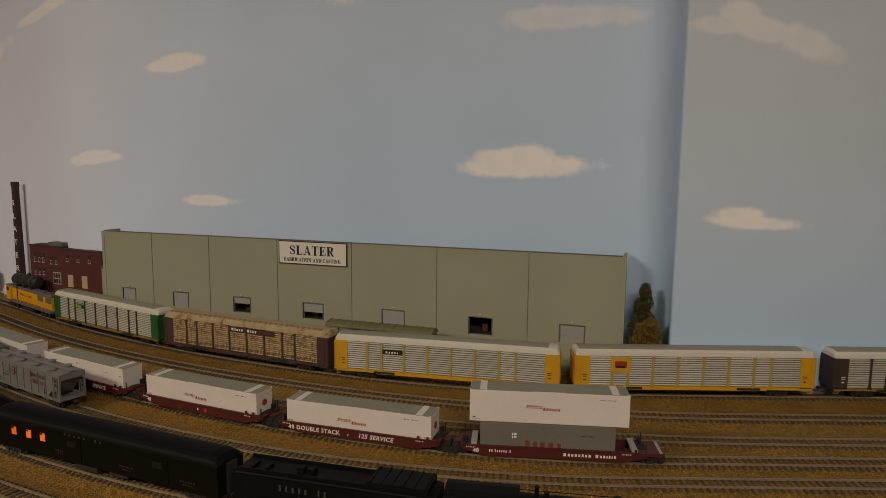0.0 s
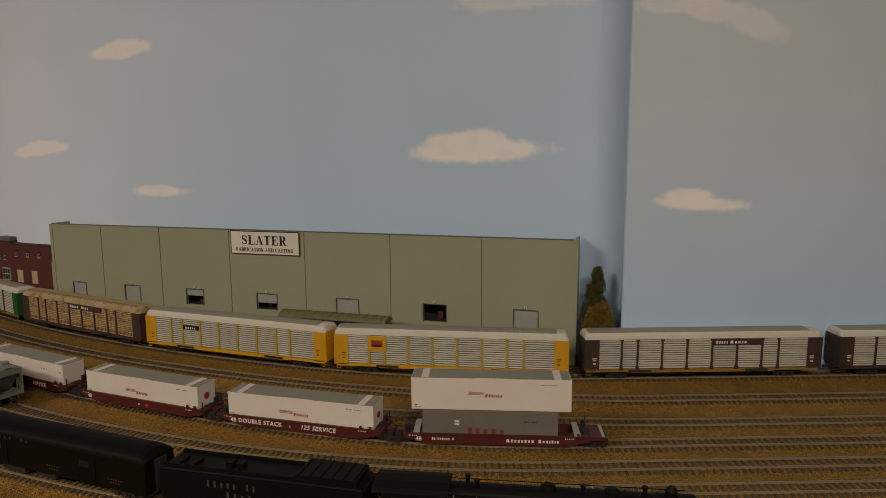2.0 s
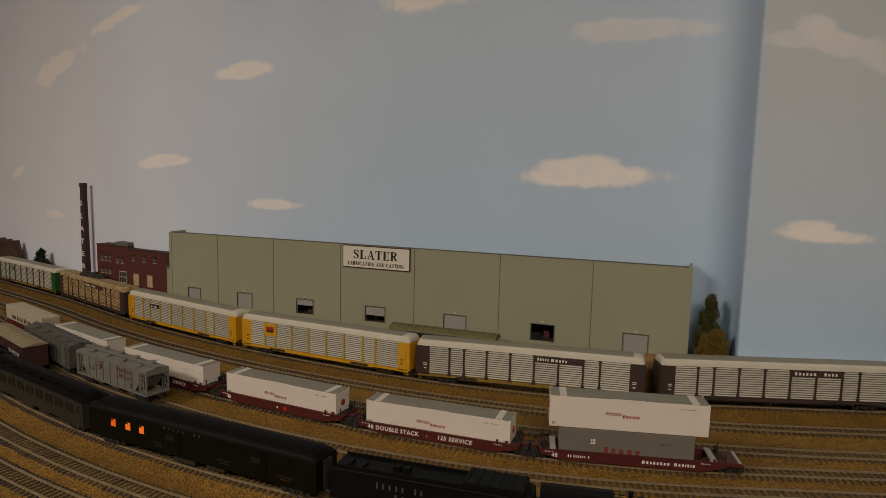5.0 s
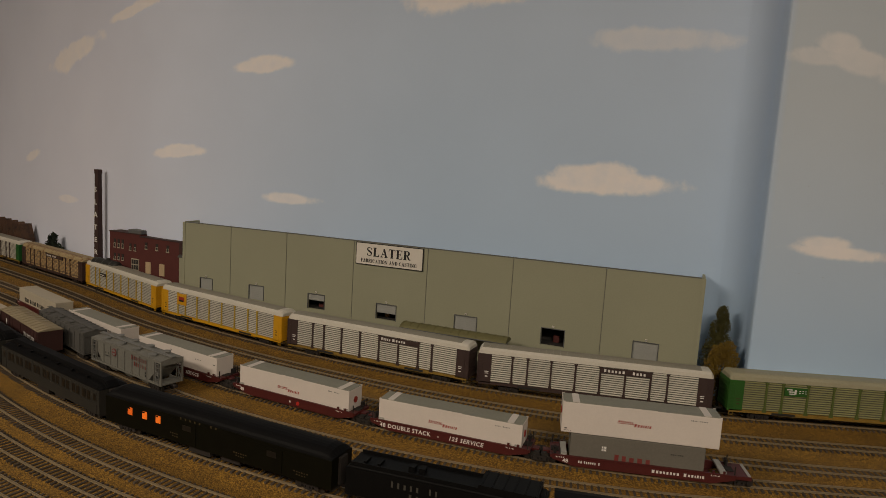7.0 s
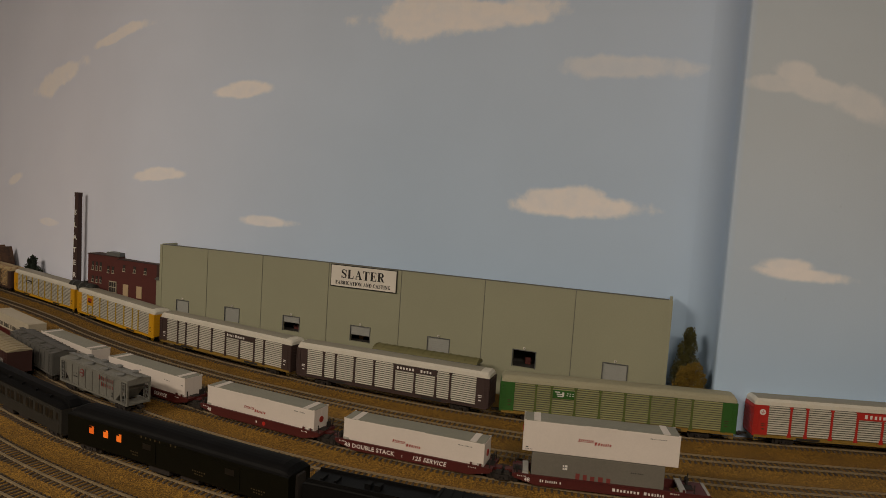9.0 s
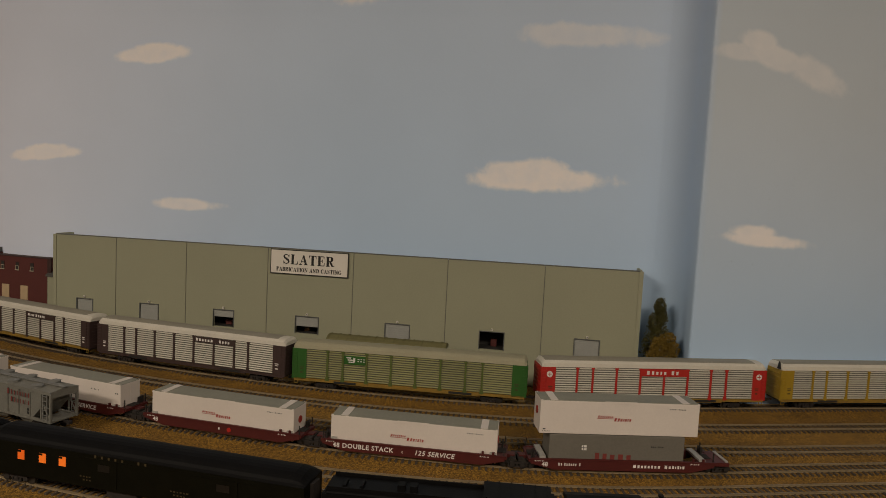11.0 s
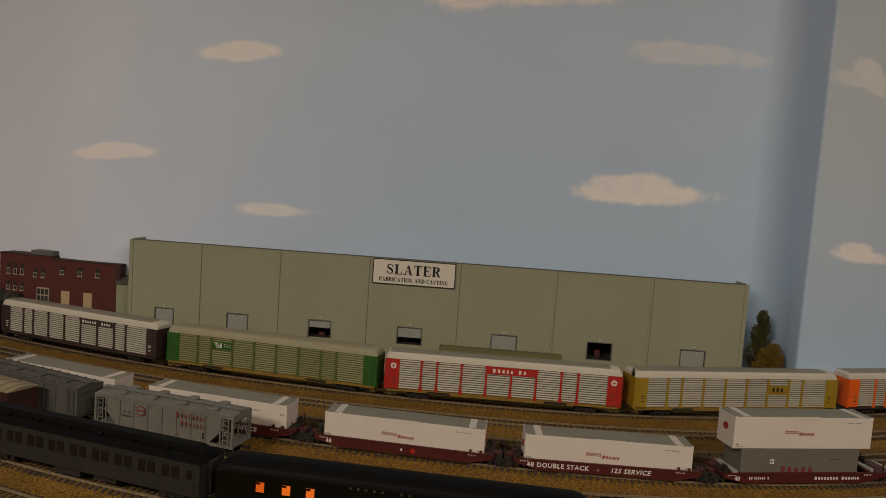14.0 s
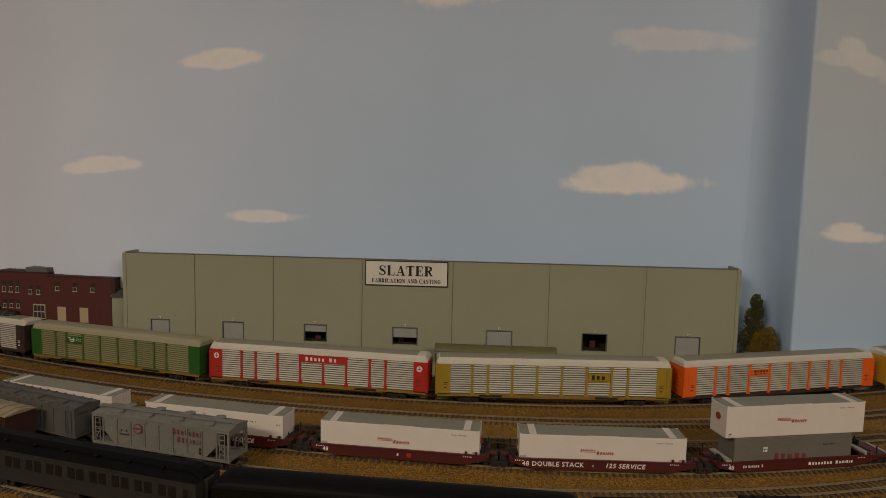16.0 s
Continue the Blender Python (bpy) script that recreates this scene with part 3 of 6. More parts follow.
def serif_word(words, height, width, x, y, z):
    """Bold serif capitals from x to x + width on the baseline z."""
    bm = bmesh.new()
    k = width / sum(GLYPHS[c][0] + 0.05 for c in words)
    for c in words:
        advance, strokes = GLYPHS[c]
        for i, pts in enumerate(strokes):
            stroke(bm, [(x + k * px, z + height * pz, 0.5 * (k + height) * w) for px, pz, w in pts], y - 0.00002 * i)
        x += k * (advance + 0.05)
    return bm


# ---- the factory along the wall ----
TOP = 0.1835
JOINTS = [0.1211, 0.2528, 0.3995, 0.5467, 0.7013, 0.8532]
# west edge, east edge, how far the shutter is raised (0 to 1)
DOORS = [(0.046, 0.0763, 0.0), (0.1678, 0.2018, 0.0), (0.3046, 0.3404, 0.58), (0.4509, 0.4899, 0.42), (0.6036, 0.6435, 0.0), (0.7572, 0.7952, 1.0), (0.9042, 0.9414, 0.0)]
DOOR_TOP, DOOR_LOW = 0.073, 0.045


def factory():
    b = thing("factory_building", "long grey panelled factory with small loading doors against the painted wall", "building")
    edges = [0.0] + JOINTS + [0.9985]
    for x0, x1 in zip(edges, edges[1:]):
        at = x0 + 0.0006
        for d0, d1 in sorted((d0, d1) for d0, d1, _ in DOORS if x0 < d0 < x1):
            part("wall_panel", boxes((at, d0, 0, 0.004, GROUND_Z - 0.002, TOP)), GREY_WALL, b)
            part("lintel_panel", boxes((d0, d1, 0, 0.004, DOOR_TOP, TOP)), GREY_WALL, b)
            part("base_panel", boxes((d0, d1, 0, 0.004, GROUND_Z - 0.002, DOOR_LOW)), GREY_WALL, b)
            at = d1
        part("wall_panel", boxes((at, x1 - 0.0006, 0, 0.004, GROUND_Z - 0.002, TOP)), GREY_WALL, b)
    for x in JOINTS:
        part("joint", boxes((x - 0.0006, x + 0.0006, 0.0004, 0.004, GROUND_Z, TOP - 0.001)), GREY_JOINT, b)
        part("pilaster", boxes((x - 0.0042, x - 0.0006, -0.0006, 0.0, GROUND_Z, TOP - 0.0005)), GREY_WALL, b)
    part("corner_post", boxes((-0.001, 0.005, -0.001, 0.0, GROUND_Z, TOP)), GREY_WALL, b)
    part("corner_post", boxes((0.9935, 0.9995, -0.001, 0.0, GROUND_Z, TOP)), GREY_WALL, b)
    part("side_wall", boxes((0.0, 0.004, 0.004, 0.042, GROUND_Z, TOP + 0.0015)), GREY_WALL, b)
    part("side_wall", boxes((0.9945, 0.9985, 0.004, 0.042, GROUND_Z, TOP + 0.0015)), GREY_WALL, b)
    part("roof", boxes((0.004, 0.9945, 0.004, 0.042, TOP - 0.012, TOP - 0.010)), FRAME_DARK, b)
    part("coping", boxes((0.005, 0.9935, -0.0008, 0.0045, TOP, TOP + 0.0012)), FRAME_DARK, b)
    part("back_wall", boxes((0.004, 0.9945, 0.038, 0.042, GROUND_Z, TOP - 0.012)), DARK_INSIDE, b)
    part("inner_floor", boxes((0.004, 0.9945, 0.004, 0.038, DOOR_LOW - 0.003, DOOR_LOW - 0.0005)), DARK_INSIDE, b)
    for d0, d1, raised in DOORS:
        fr = part("door_frame", boxes((d0 - 0.0011, d0, -0.0012, 0.001, DOOR_LOW, DOOR_TOP + 0.0012), (d1, d1 + 0.0011, -0.0012, 0.001, DOOR_LOW, DOOR_TOP + 0.0012), (d0, d1, -0.0012, 0.001, DOOR_TOP, DOOR_TOP + 0.0012)), FRAME_DARK, b, "thin dark door frame")
        if raised < 1:
            bm = bmesh.new()
            low = DOOR_LOW + raised * (DOOR_TOP - DOOR_LOW)
            n = max(2, round((DOOR_TOP - low) / 0.0035))
            step = (DOOR_TOP - low) / n
            pts = [(0.003, low)]
            for i in range(n):
                z = low + i * step
                pts += [(0.0012, z), (0.001, z + 0.1 * step), (0.001, z + 0.92 * step), (0.0012, z + step)]
            prism(bm, pts + [(0.003, DOOR_TOP)], d0, d1)
            part("shutter", bm, DOOR_GREY, b, "bluish grey slatted roller shutter")
        mid = (d0 + d1) / 2
        lamp = part("door_lamp", boxes((mid - 0.0016, mid + 0.0016, -0.0022, -0.0001, DOOR_TOP + 0.0028, DOOR_TOP + 0.0058)), CREAM, b, "small cream number plate")
        part("number_bar", boxes((mid - 0.0008, mid + 0.0008, -0.0024, -0.0022, DOOR_TOP + 0.0034, DOOR_TOP + 0.0052)), FRAME_DARK, lamp)
    s = part("sign", boxes((0.4062, 0.5373, -0.003, -0.0006, 0.1436, 0.1813)), CREAM, b, "cream signboard with black serif-like lettering")
    part("sign_border", boxes((0.4048, 0.5387, -0.0026, -0.0004, 0.1422, 0.1436), (0.4048, 0.5387, -0.0026, -0.0004, 0.1813, 0.1827), (0.4048, 0.4062, -0.0026, -0.0004, 0.1436, 0.1813), (0.5373, 0.5387, -0.0026, -0.0004, 0.1436, 0.1813)), INK, s)
    part("sign_title", serif_word("SLATER", 0.0158, 0.0895, 0.4268, -0.0031, 0.1592), INK, s, "bold black serif lettering")
    part("sign_subtitle", serif_word("FABRICATION AND CASTING", 0.0066, 0.112, 0.4157, -0.0031, 0.1472), INK, s, "small black serif capitals")
    return b


factory()


def loading_canopy():
    c = thing("loading_canopy", "low olive ribbed canopy over the factory loading platform", "canopy", pose(0.617, -0.036, GROUND_Z))
    half = 0.0945
    part("fascia", boxes((-half, half, -0.0165, 0.0165, 0.0545, 0.0560)), FRAME_DARK, c)
    bm = bmesh.new()
    prism(bm, [(-0.0165, 0.0560), (-0.0140, 0.0590), (-0.0070, 0.0622), (0.0, 0.0632), (0.0070, 0.0622), (0.0140, 0.0590), (0.0165, 0.0560)], -half, half)
    part("roof_sheet", bm, CANOPY, c)
    for i in range(13):
        bm = bmesh.new()
        x = -half + 0.002 + i * 0.01485
        prism(bm, [(-0.0170, 0.0560), (-0.0144, 0.0595), (-0.0072, 0.0629), (0.0, 0.0640), (0.0072, 0.0629), (0.0144, 0.0595), (0.0170, 0.0560)], x, x + 0.0013)
        part("roof_rib", bm, CANOPY, c)
    for x in (-0.085, -0.028, 0.028, 0.085):
        for y in (-0.013, 0.013):
            bm = bmesh.new()
            rod(bm, (x, y, -0.001), (x, y, 0.0545), 0.0012, 7)
            part("post", bm, FRAME_DARK, c)
    part("platform", boxes((-half, half, -0.0150, 0.0150, -0.002, 0.0100)), GREY_JOINT, c)
    return c


loading_canopy()


def crate(x, y, z, w, d, h, material, label, name="crate"):
    t = thing(name, label, name.replace("_", " "), pose(x, y, z))
    part("body", boxes((-w / 2, w / 2, -d / 2, d / 2, 0, h)), material, t)
    for i in range(3):
        part("slat", boxes((-w / 2 - 0.0004, w / 2 + 0.0004, -d / 2 - 0.0004, d / 2 + 0.0004, h * (0.08 + 0.34 * i), h * (0.22 + 0.34 * i))), material, t)
    return t


crate(0.778, 0.028, DOOR_LOW, 0.009, 0.006, 0.012, BRICK_RED, "small reddish wooden crate inside the open loading door")
crate(0.322, 0.024, DOOR_LOW, 0.010, 0.008, 0.008, BRICK_RED, "small reddish crate inside the half-open loading door")
crate(0.462, 0.026, DOOR_LOW, 0.008, 0.008, 0.006, CRATE, "small wooden crate inside the half-open loading door")
crate(0.950, -0.020, GROUND_Z, 0.022, 0.014, 0.054, CRATE, "tall stack of weathered wooden pallets beside the factory", "pallet_stack")


def brick_works():
    b = thing("brick_building", "two-storey red brick building with cream-trimmed windows beside the factory", "building", pose(-0.146, 0.042, GROUND_Z, 0, 0, -4))
    part("wall", boxes((-0.018, 0.11, 0, 0.03, 0, 0.1385)), BRICK_RED, b)
    part("wall", boxes((-0.120, -0.018, 0.004, 0.034, 0, 0.1425)), BRICK_RED, b)
    part("coping", boxes((-0.019, 0.111, -0.001, 0.031, 0.1385, 0.1405)), BRICK_DARK, b)
    part("coping", boxes((-0.121, -0.019, 0.003, 0.035, 0.1425, 0.1445)), BRICK_DARK, b)
    part("roof_box", boxes((-0.062, -0.020, 0.006, 0.03, 0.1445, 0.152)), FRAME_DARK, b)
    part("corner_pier", boxes((0.104, 0.112, -0.0015, 0.0, 0, 0.1385)), BRICK_DARK, b)

    def window(x, y, z, w, h):
        fr = part("window", boxes((x - w / 2, x + w / 2, y - 0.0006, y + 0.0004, z, z + h)), DARK_INSIDE, b)
        part("sill", boxes((x - w / 2 - 0.001, x + w / 2 + 0.001, y - 0.0016, y - 0.0006, z - 0.0015, z)), CREAM_TRIM, fr)
        part("lintel", boxes((x - w / 2 - 0.001, x + w / 2 + 0.001, y - 0.0014, y - 0.0006, z + h, z + h + 0.0012)), BRICK_DARK, fr)
        part("sash_bar", boxes((x - w / 2, x + w / 2, y - 0.001, y - 0.0006, z + h * 0.48, z + h * 0.54), (x - w / 2, x - w / 2 + 0.0006, y - 0.001, y - 0.0006, z, z + h * 0.5), (x + w / 2 - 0.0006, x + w / 2, y - 0.001, y - 0.0006, z, z + h * 0.5)), CREAM_TRIM, fr)

    for x in (0.003, 0.036, 0.069):
        window(x, 0.0, 0.115, 0.007, 0.013)
    for x in (-0.103, -0.090, -0.077, -0.052, -0.037):
        window(x, 0.004, 0.108 if x < -0.06 else 0.106, 0.0062, 0.018 if x < -0.06 else 0.014)
        if x < -0.07:
            window(x, 0.004, 0.080, 0.0062, 0.013)
    for x in (0.010, 0.052):
        part("boarded_door", boxes((x - 0.008, x + 0.008, -0.0012, 0.0, 0.060, 0.086)), SHUTTER, b, "tan boarded loading door")
    f = part("factory_window", boxes((-0.047, -0.024, 0.002, 0.004, 0.062, 0.088)), CREAM_TRIM, b)
    for i in range(3):
        for j in range(2):
            part("pane", boxes((-0.0455 + i * 0.0072, -0.0399 + i * 0.0072, 0.0014, 0.002, 0.064 + j * 0.012, 0.074 + j * 0.012)), DARK_INSIDE, f)
    return b


brick_works()
shed = thing("lean_to_shed", "narrow grey lean-to between brick building and factory", "shed", pose(-0.022, 0.030, GROUND_Z))
part("wall", boxes((-0.017, 0.017, 0, 0.018, 0, 0.108)), GREY_WALL, shed)
bm = bmesh.new()
prism(bm, [(-0.003, 0.108), (0.018, 0.118), (0.018, 0.121), (-0.003, 0.111)], -0.0185, 0.0185)
part("roof", bm, HOPPER_DARK, shed)


def chimney():
    c = thing("chimney", "tall square dark brick chimney with painted vertical lettering", "chimney", pose(-0.352, 0.098, GROUND_Z))
    bm = bmesh.new()
    v = []
    for r, z in ((0.0072, 0.0), (0.0052, 0.268), (0.0060, 0.270), (0.0060, 0.279)):
        v.append([bm.verts.new((r * sx, r * sy, z)) for sx, sy in ((-1, -1), (1, -1), (1, 1), (-1, 1))])
    for a, d in zip(v, v[1:]):
        for i in range(4):
            bm.faces.new((a[i], a[(i + 1) % 4], d[(i + 1) % 4], d[i]))
    bm.faces.new(v[-1])
    part("shaft", bm, BRICK_DARK, c)
    for i, s in enumerate("SLATER"):
        lettering(c, s, 0.0118, 0.0, -0.0076, 0.226 - 0.0300 * i, WHITE_INK, 1.0, "painted_letter", 0.0003)
    return c


chimney()


def storage_tank(x, y):
    t = thing("storage_tank", "black horizontal storage tank on dark saddles beside the brick building", "tank", pose(x, y, GROUND_Z, 0, 0, -14))
    bm = bmesh.new()
    rod(bm, (-0.045, 0, 0.068), (0.045, 0, 0.068), 0.0125, 16)
    rod(bm, (-0.049, 0, 0.068), (-0.045, 0, 0.068), 0.008, 16, 0.0125)
    rod(bm, (0.045, 0, 0.068), (0.049, 0, 0.068), 0.0125, 16, 0.008)
    part("shell", bm, TANK_BLACK, t)
    for i in (-0.03, 0.0, 0.03):
        part("saddle", boxes((i - 0.003, i + 0.003, -0.009, 0.009, 0.0, 0.06)), TANK_BLACK, t)
        bm = bmesh.new()
        rod(bm, (i - 0.001, 0, 0.068), (i + 0.001, 0, 0.068), 0.0129, 16)
        part("band", bm, FRAME_DARK, t)
    bm = bmesh.new()
    rod(bm, (0.008, 0, 0.079), (0.008, 0, 0.084), 0.004, 10)
    part("dome", bm, TANK_BLACK, t)
    return t


storage_tank(-0.252, 0.034)


def foliage(bm, centre, radii, count, size, rng):
    """Clumps of small leaf flakes filling an uneven oval."""
    for _ in range(count):
        while True:
            p = Vector((rng.uniform(-1, 1), rng.uniform(-1, 1), rng.uniform(-1, 1)))
            if 0.35 < p.length + 0.35 * noise.noise(p * 2.3 + Vector(centre) * 40) < 1:
                break
        c = Vector(centre) + Vector((p.x * radii[0], p.y * radii[1], p.z * radii[2]))
        s = size * rng.uniform(0.5, 1.3)
        a, b2 = Vector((rng.gauss(0, 1), rng.gauss(0, 1), rng.gauss(0, 1))).normalized(), Vector((rng.gauss(0, 1), rng.gauss(0, 1), rng.gauss(0, 1))).normalized()
        v = [bm.verts.new(c + s * (q * a + r * b2)) for q, r in ((-1, -0.4), (0.6, -0.9), (1, 0.5), (-0.3, 0.9))]
        bm.faces.new(v[:3])
        bm.faces.new((v[0], v[2], v[3]))


def bush(name, label, x, y, lobes, count, size, material, seed, trunk_h):
    rng = random.Random(seed)
    t = thing(name, label, "tree", pose(x, y, GROUND_Z))
    bm = bmesh.new()
    rod(bm, (0, 0, 0), (0, 0, trunk_h), 0.0022, 7, 0.0008)
    for _ in range(9):
        z = rng.uniform(0.25, 0.9) * trunk_h
        a = rng.uniform(0, 6.28)
        rod(bm, (0, 0, z), (0.009 * math.cos(a), 0.007 * math.sin(a), z + 0.008), 0.0008, 5, 0.0003)
    part("trunk", bm, BARK, t)
    bm = bmesh.new()
    for c, r, share in lobes:
        foliage(bm, c, r, int(count * share), size, rng)
    part("crown", bm, material, t)
    return t


bush("tree", "tall narrow olive model tree in the corner of the backdrop", 1.026, 0.006, [((0.002, 0, 0.138), (0.009, 0.009, 0.013), 0.14), ((0.005, 0, 0.122), (0.010, 0.009, 0.014), 0.15), ((-0.004, 0, 0.112), (0.011, 0.010, 0.016), 0.17), ((0.003, 0, 0.094), (0.014, 0.012, 0.018), 0.2), ((-0.008, 0, 0.080), (0.014, 0.013, 0.022), 0.17), ((-0.004, 0, 0.045), (0.020, 0.014, 0.035), 0.17)], 9000, 0.0011, LEAF_OLIVE, 3, 0.145)
bush("bush", "golden-brown round bush in front of the olive tree", 1.032, -0.018, [((0.006, 0, 0.090), (0.012, 0.010, 0.014), 0.16), ((-0.006, 0, 0.082), (0.013, 0.010, 0.015), 0.16), ((0.013, 0, 0.074), (0.011, 0.010, 0.016), 0.14), ((-0.013, 0, 0.062), (0.011, 0.010, 0.018), 0.14), ((0.0, 0, 0.062), (0.020, 0.012, 0.024), 0.2), ((0.002, 0, 0.030), (0.022, 0.012, 0.028), 0.2)], 8500, 0.0011, LEAF_GOLD, 5, 0.09)
for i, (x, h) in enumerate(((-0.585, 0.098), (-0.525, 0.072), (-0.655, 0.062))):
    y = backdrop_y(x) - 0.03
    lobes = [((0, 0, h * 0.85), (0.012, 0.010, h * 0.2), 0.3), ((0, 0, h * 0.55), (0.026, 0.016, h * 0.28), 0.7)] if i == 0 else [((-0.012, 0, h * 0.75), (0.016, 0.012, h * 0.25), 0.35), ((0.012, 0, h * 0.65), (0.018, 0.012, h * 0.25), 0.35), ((0, 0, h * 0.4), (0.028, 0.015, h * 0.25), 0.3)]
    bush("tree", "dark green conifer model tree by the wall" if i == 0 else "dark green broad model tree by the wall", x, y, lobes, 900, 0.004, LEAF_DARK, 20 + i, h * 0.95)


def sawtooth_works():
    b = thing("sawtooth_building", "dark brick works with a row of steep sawtooth gables", "building", pose(-0.88, backdrop_y(-0.88) - 0.045, GROUND_Z, 0, 0, -16.7))
    part("wall", boxes((-0.26, 0.14, 0, 0.03, 0, 0.07)), RUSTY_BRICK, b)
    for i in range(8):
        x = -0.26 + 0.05 * i
        bm = bmesh.new()
        v = [bm.verts.new((x + dx, y, z)) for y in (-0.001, 0.03) for dx, z in ((0, 0.07), (0.05, 0.07), (0.029, 0.108), (0.024, 0.108))]
        for f in ((0, 1, 2, 3), (7, 6, 5, 4), (1, 5, 6, 2), (2, 6, 7, 3), (3, 7, 4, 0)):
            bm.faces.new([v[k] for k in f])
        g = part("gable", bm, RUSTY_BRICK, b)
        part("gable_window", boxes((x + 0.018, x + 0.032, -0.0018, -0.0008, 0.048, 0.066)), DARK_INSIDE, g)
    return b


sawtooth_works()

# ---- rolling stock: every vehicle stands on z = 0, the rail tops, and runs along its own x ----
MESHES = {}


def shared(key, build, material):
    """One mesh for all alike pieces."""
    if key not in MESHES:
        MESHES[key] = mesh(build(), key[0] if isinstance(key, tuple) else key, material)
    return MESHES[key]


def wheel_build():
    bm = bmesh.new()
    rod(bm, (0, -0.0102, 0), (0, -0.0079, 0), 0.0052, 14)
    rod(bm, (0, -0.0079, 0), (0, -0.0074, 0), 0.0059, 14)
    rod(bm, (0, -0.0074, 0), (0, 0.0074, 0), 0.0012, 8)
    rod(bm, (0, 0.0074, 0), (0, 0.0079, 0), 0.0059, 14)
    rod(bm, (0, 0.0079, 0), (0, 0.0102, 0), 0.0052, 14)
    return bm


def side_frame_build():
    bm = bmesh.new()
    prism(bm, [(-0.0006, 0.0), (0.0006, 0.0), (0.0006, 0.0024), (-0.0006, 0.0024)], -0.012, 0.012)
    for x in (-0.010, 0.010):
        box(bm, x - 0.0022, x + 0.0022, -0.001, 0.0008, -0.0022, 0.0026)
    box(bm, -0.005, 0.005, -0.0008, 0.0006, -0.0038, -0.0022)
    box(bm, -0.005, -0.0036, -0.0008, 0.0006, -0.0022, 0.0)
    box(bm, 0.0036, 0.005, -0.0008, 0.0006, -0.0022, 0.0)
    box(bm, -0.002, 0.002, -0.0012, 0.0006, -0.0022, 0.0012)
    return bm


def truck(parent, x, base=0.010):
    """A two-axle truck, with wheels, side frames and bolster."""
    t = part("truck", shared("bolster", lambda: boxes((-0.003, 0.003, -0.011, 0.011, 0.005, 0.0105)), TRUCK_DARK), None, parent, m=pose(x, 0, 0))
    for dx in (-base, base):
        part("wheelset", shared("wheelset", wheel_build, WHEEL), None, t, m=pose(dx, 0, 0.0052))
    for y in (-0.0122, 0.0122):
        part("side_frame", shared("side_frame", side_frame_build, TRUCK_DARK), None, t, m=pose(0, y, 0.0056))
    return t


def coupler_build():
    bm = bmesh.new()
    box(bm, 0, 0.008, -0.0013, 0.0013, 0.0088, 0.0112)
    box(bm, 0.007, 0.0105, -0.0024, 0.0024, 0.0082, 0.0116)
    return bm


def couplers(parent, half):
    part("coupler", shared("coupler", coupler_build, TRUCK_DARK), None, parent, m=pose(half, 0, 0))
    part("coupler", shared("coupler", coupler_build, TRUCK_DARK), None, parent, m=pose(-half, 0, 0, 0, 0, 180))


def ladder_build(height, width, rungs):
    bm = bmesh.new()
    for x in (-width / 2, width / 2):
        box(bm, x - 0.0004, x + 0.0004, -0.0006, 0, 0, height)
    for i in range(rungs):
        z = height * (i + 0.5) / rungs
        box(bm, -width / 2, width / 2, -0.0007, -0.0002, z - 0.0004, z + 0.0004)
    return bm


def ladder(parent, x, y, z, height, width, rungs, material, turn=0):
    key = ("ladder", material.name, height, width, rungs)
    return part("ladder", shared(key, lambda: ladder_build(height, width, rungs), material), None, parent, m=pose(x, y, z, 0, 0, turn))


# ---- autoracks ----
RACK_HALF, RACK_W = 0.1655, 0.0176
POSTS = [0.062, 0.155, 0.222, 0.325, 0.430, 0.535, 0.640, 0.745, 0.815, 0.938]
RACK_LOW, RACK_TOP = 0.0145, 0.0570


def slat_build(width):
    """A side screen of rolled slats that stand out from a spine buried in the shade-coloured core."""
    bm = bmesh.new()
    n, h = 13, RACK_TOP - RACK_LOW - 0.001
    p = h / n
    pts = []
    for i in range(n):
        z = RACK_LOW + p * i
        pts += [(0.0026, z), (0.0026, z + 0.46 * p), (-0.0005, z + 0.48 * p), (-0.0007, z + 0.72 * p), (-0.0004, z + 0.99 * p)]
    prism(bm, pts + [(0.0026, RACK_LOW + h), (0.0030, RACK_LOW + h), (0.0030, RACK_LOW)], 0, width)
    return bm


def post_build():
    bm = bmesh.new()
    box(bm, -0.0013, 0.0013, -0.0022, 0.0, RACK_LOW - 0.001, RACK_TOP)
    v = [bm.verts.new(p) for p in ((-0.0032, -0.0018, RACK_LOW - 0.001), (0.0032, -0.0018, RACK_LOW - 0.001), (0.0010, -0.0018, RACK_LOW + 0.008), (-0.0010, -0.0018, RACK_LOW + 0.008),
                                   (-0.0032, 0, RACK_LOW - 0.001), (0.0032, 0, RACK_LOW - 0.001), (0.0010, 0, RACK_LOW + 0.008), (-0.0010, 0, RACK_LOW + 0.008))]
    for f in ((0, 1, 2, 3), (4, 7, 6, 5), (0, 4, 5, 1), (1, 5, 6, 2), (3, 2, 6, 7), (0, 3, 7, 4)):
        bm.faces.new([v[i] for i in f])
    box(bm, -0.0024, 0.0024, -0.0020, 0.0, RACK_TOP - 0.002, RACK_TOP)
    return bm


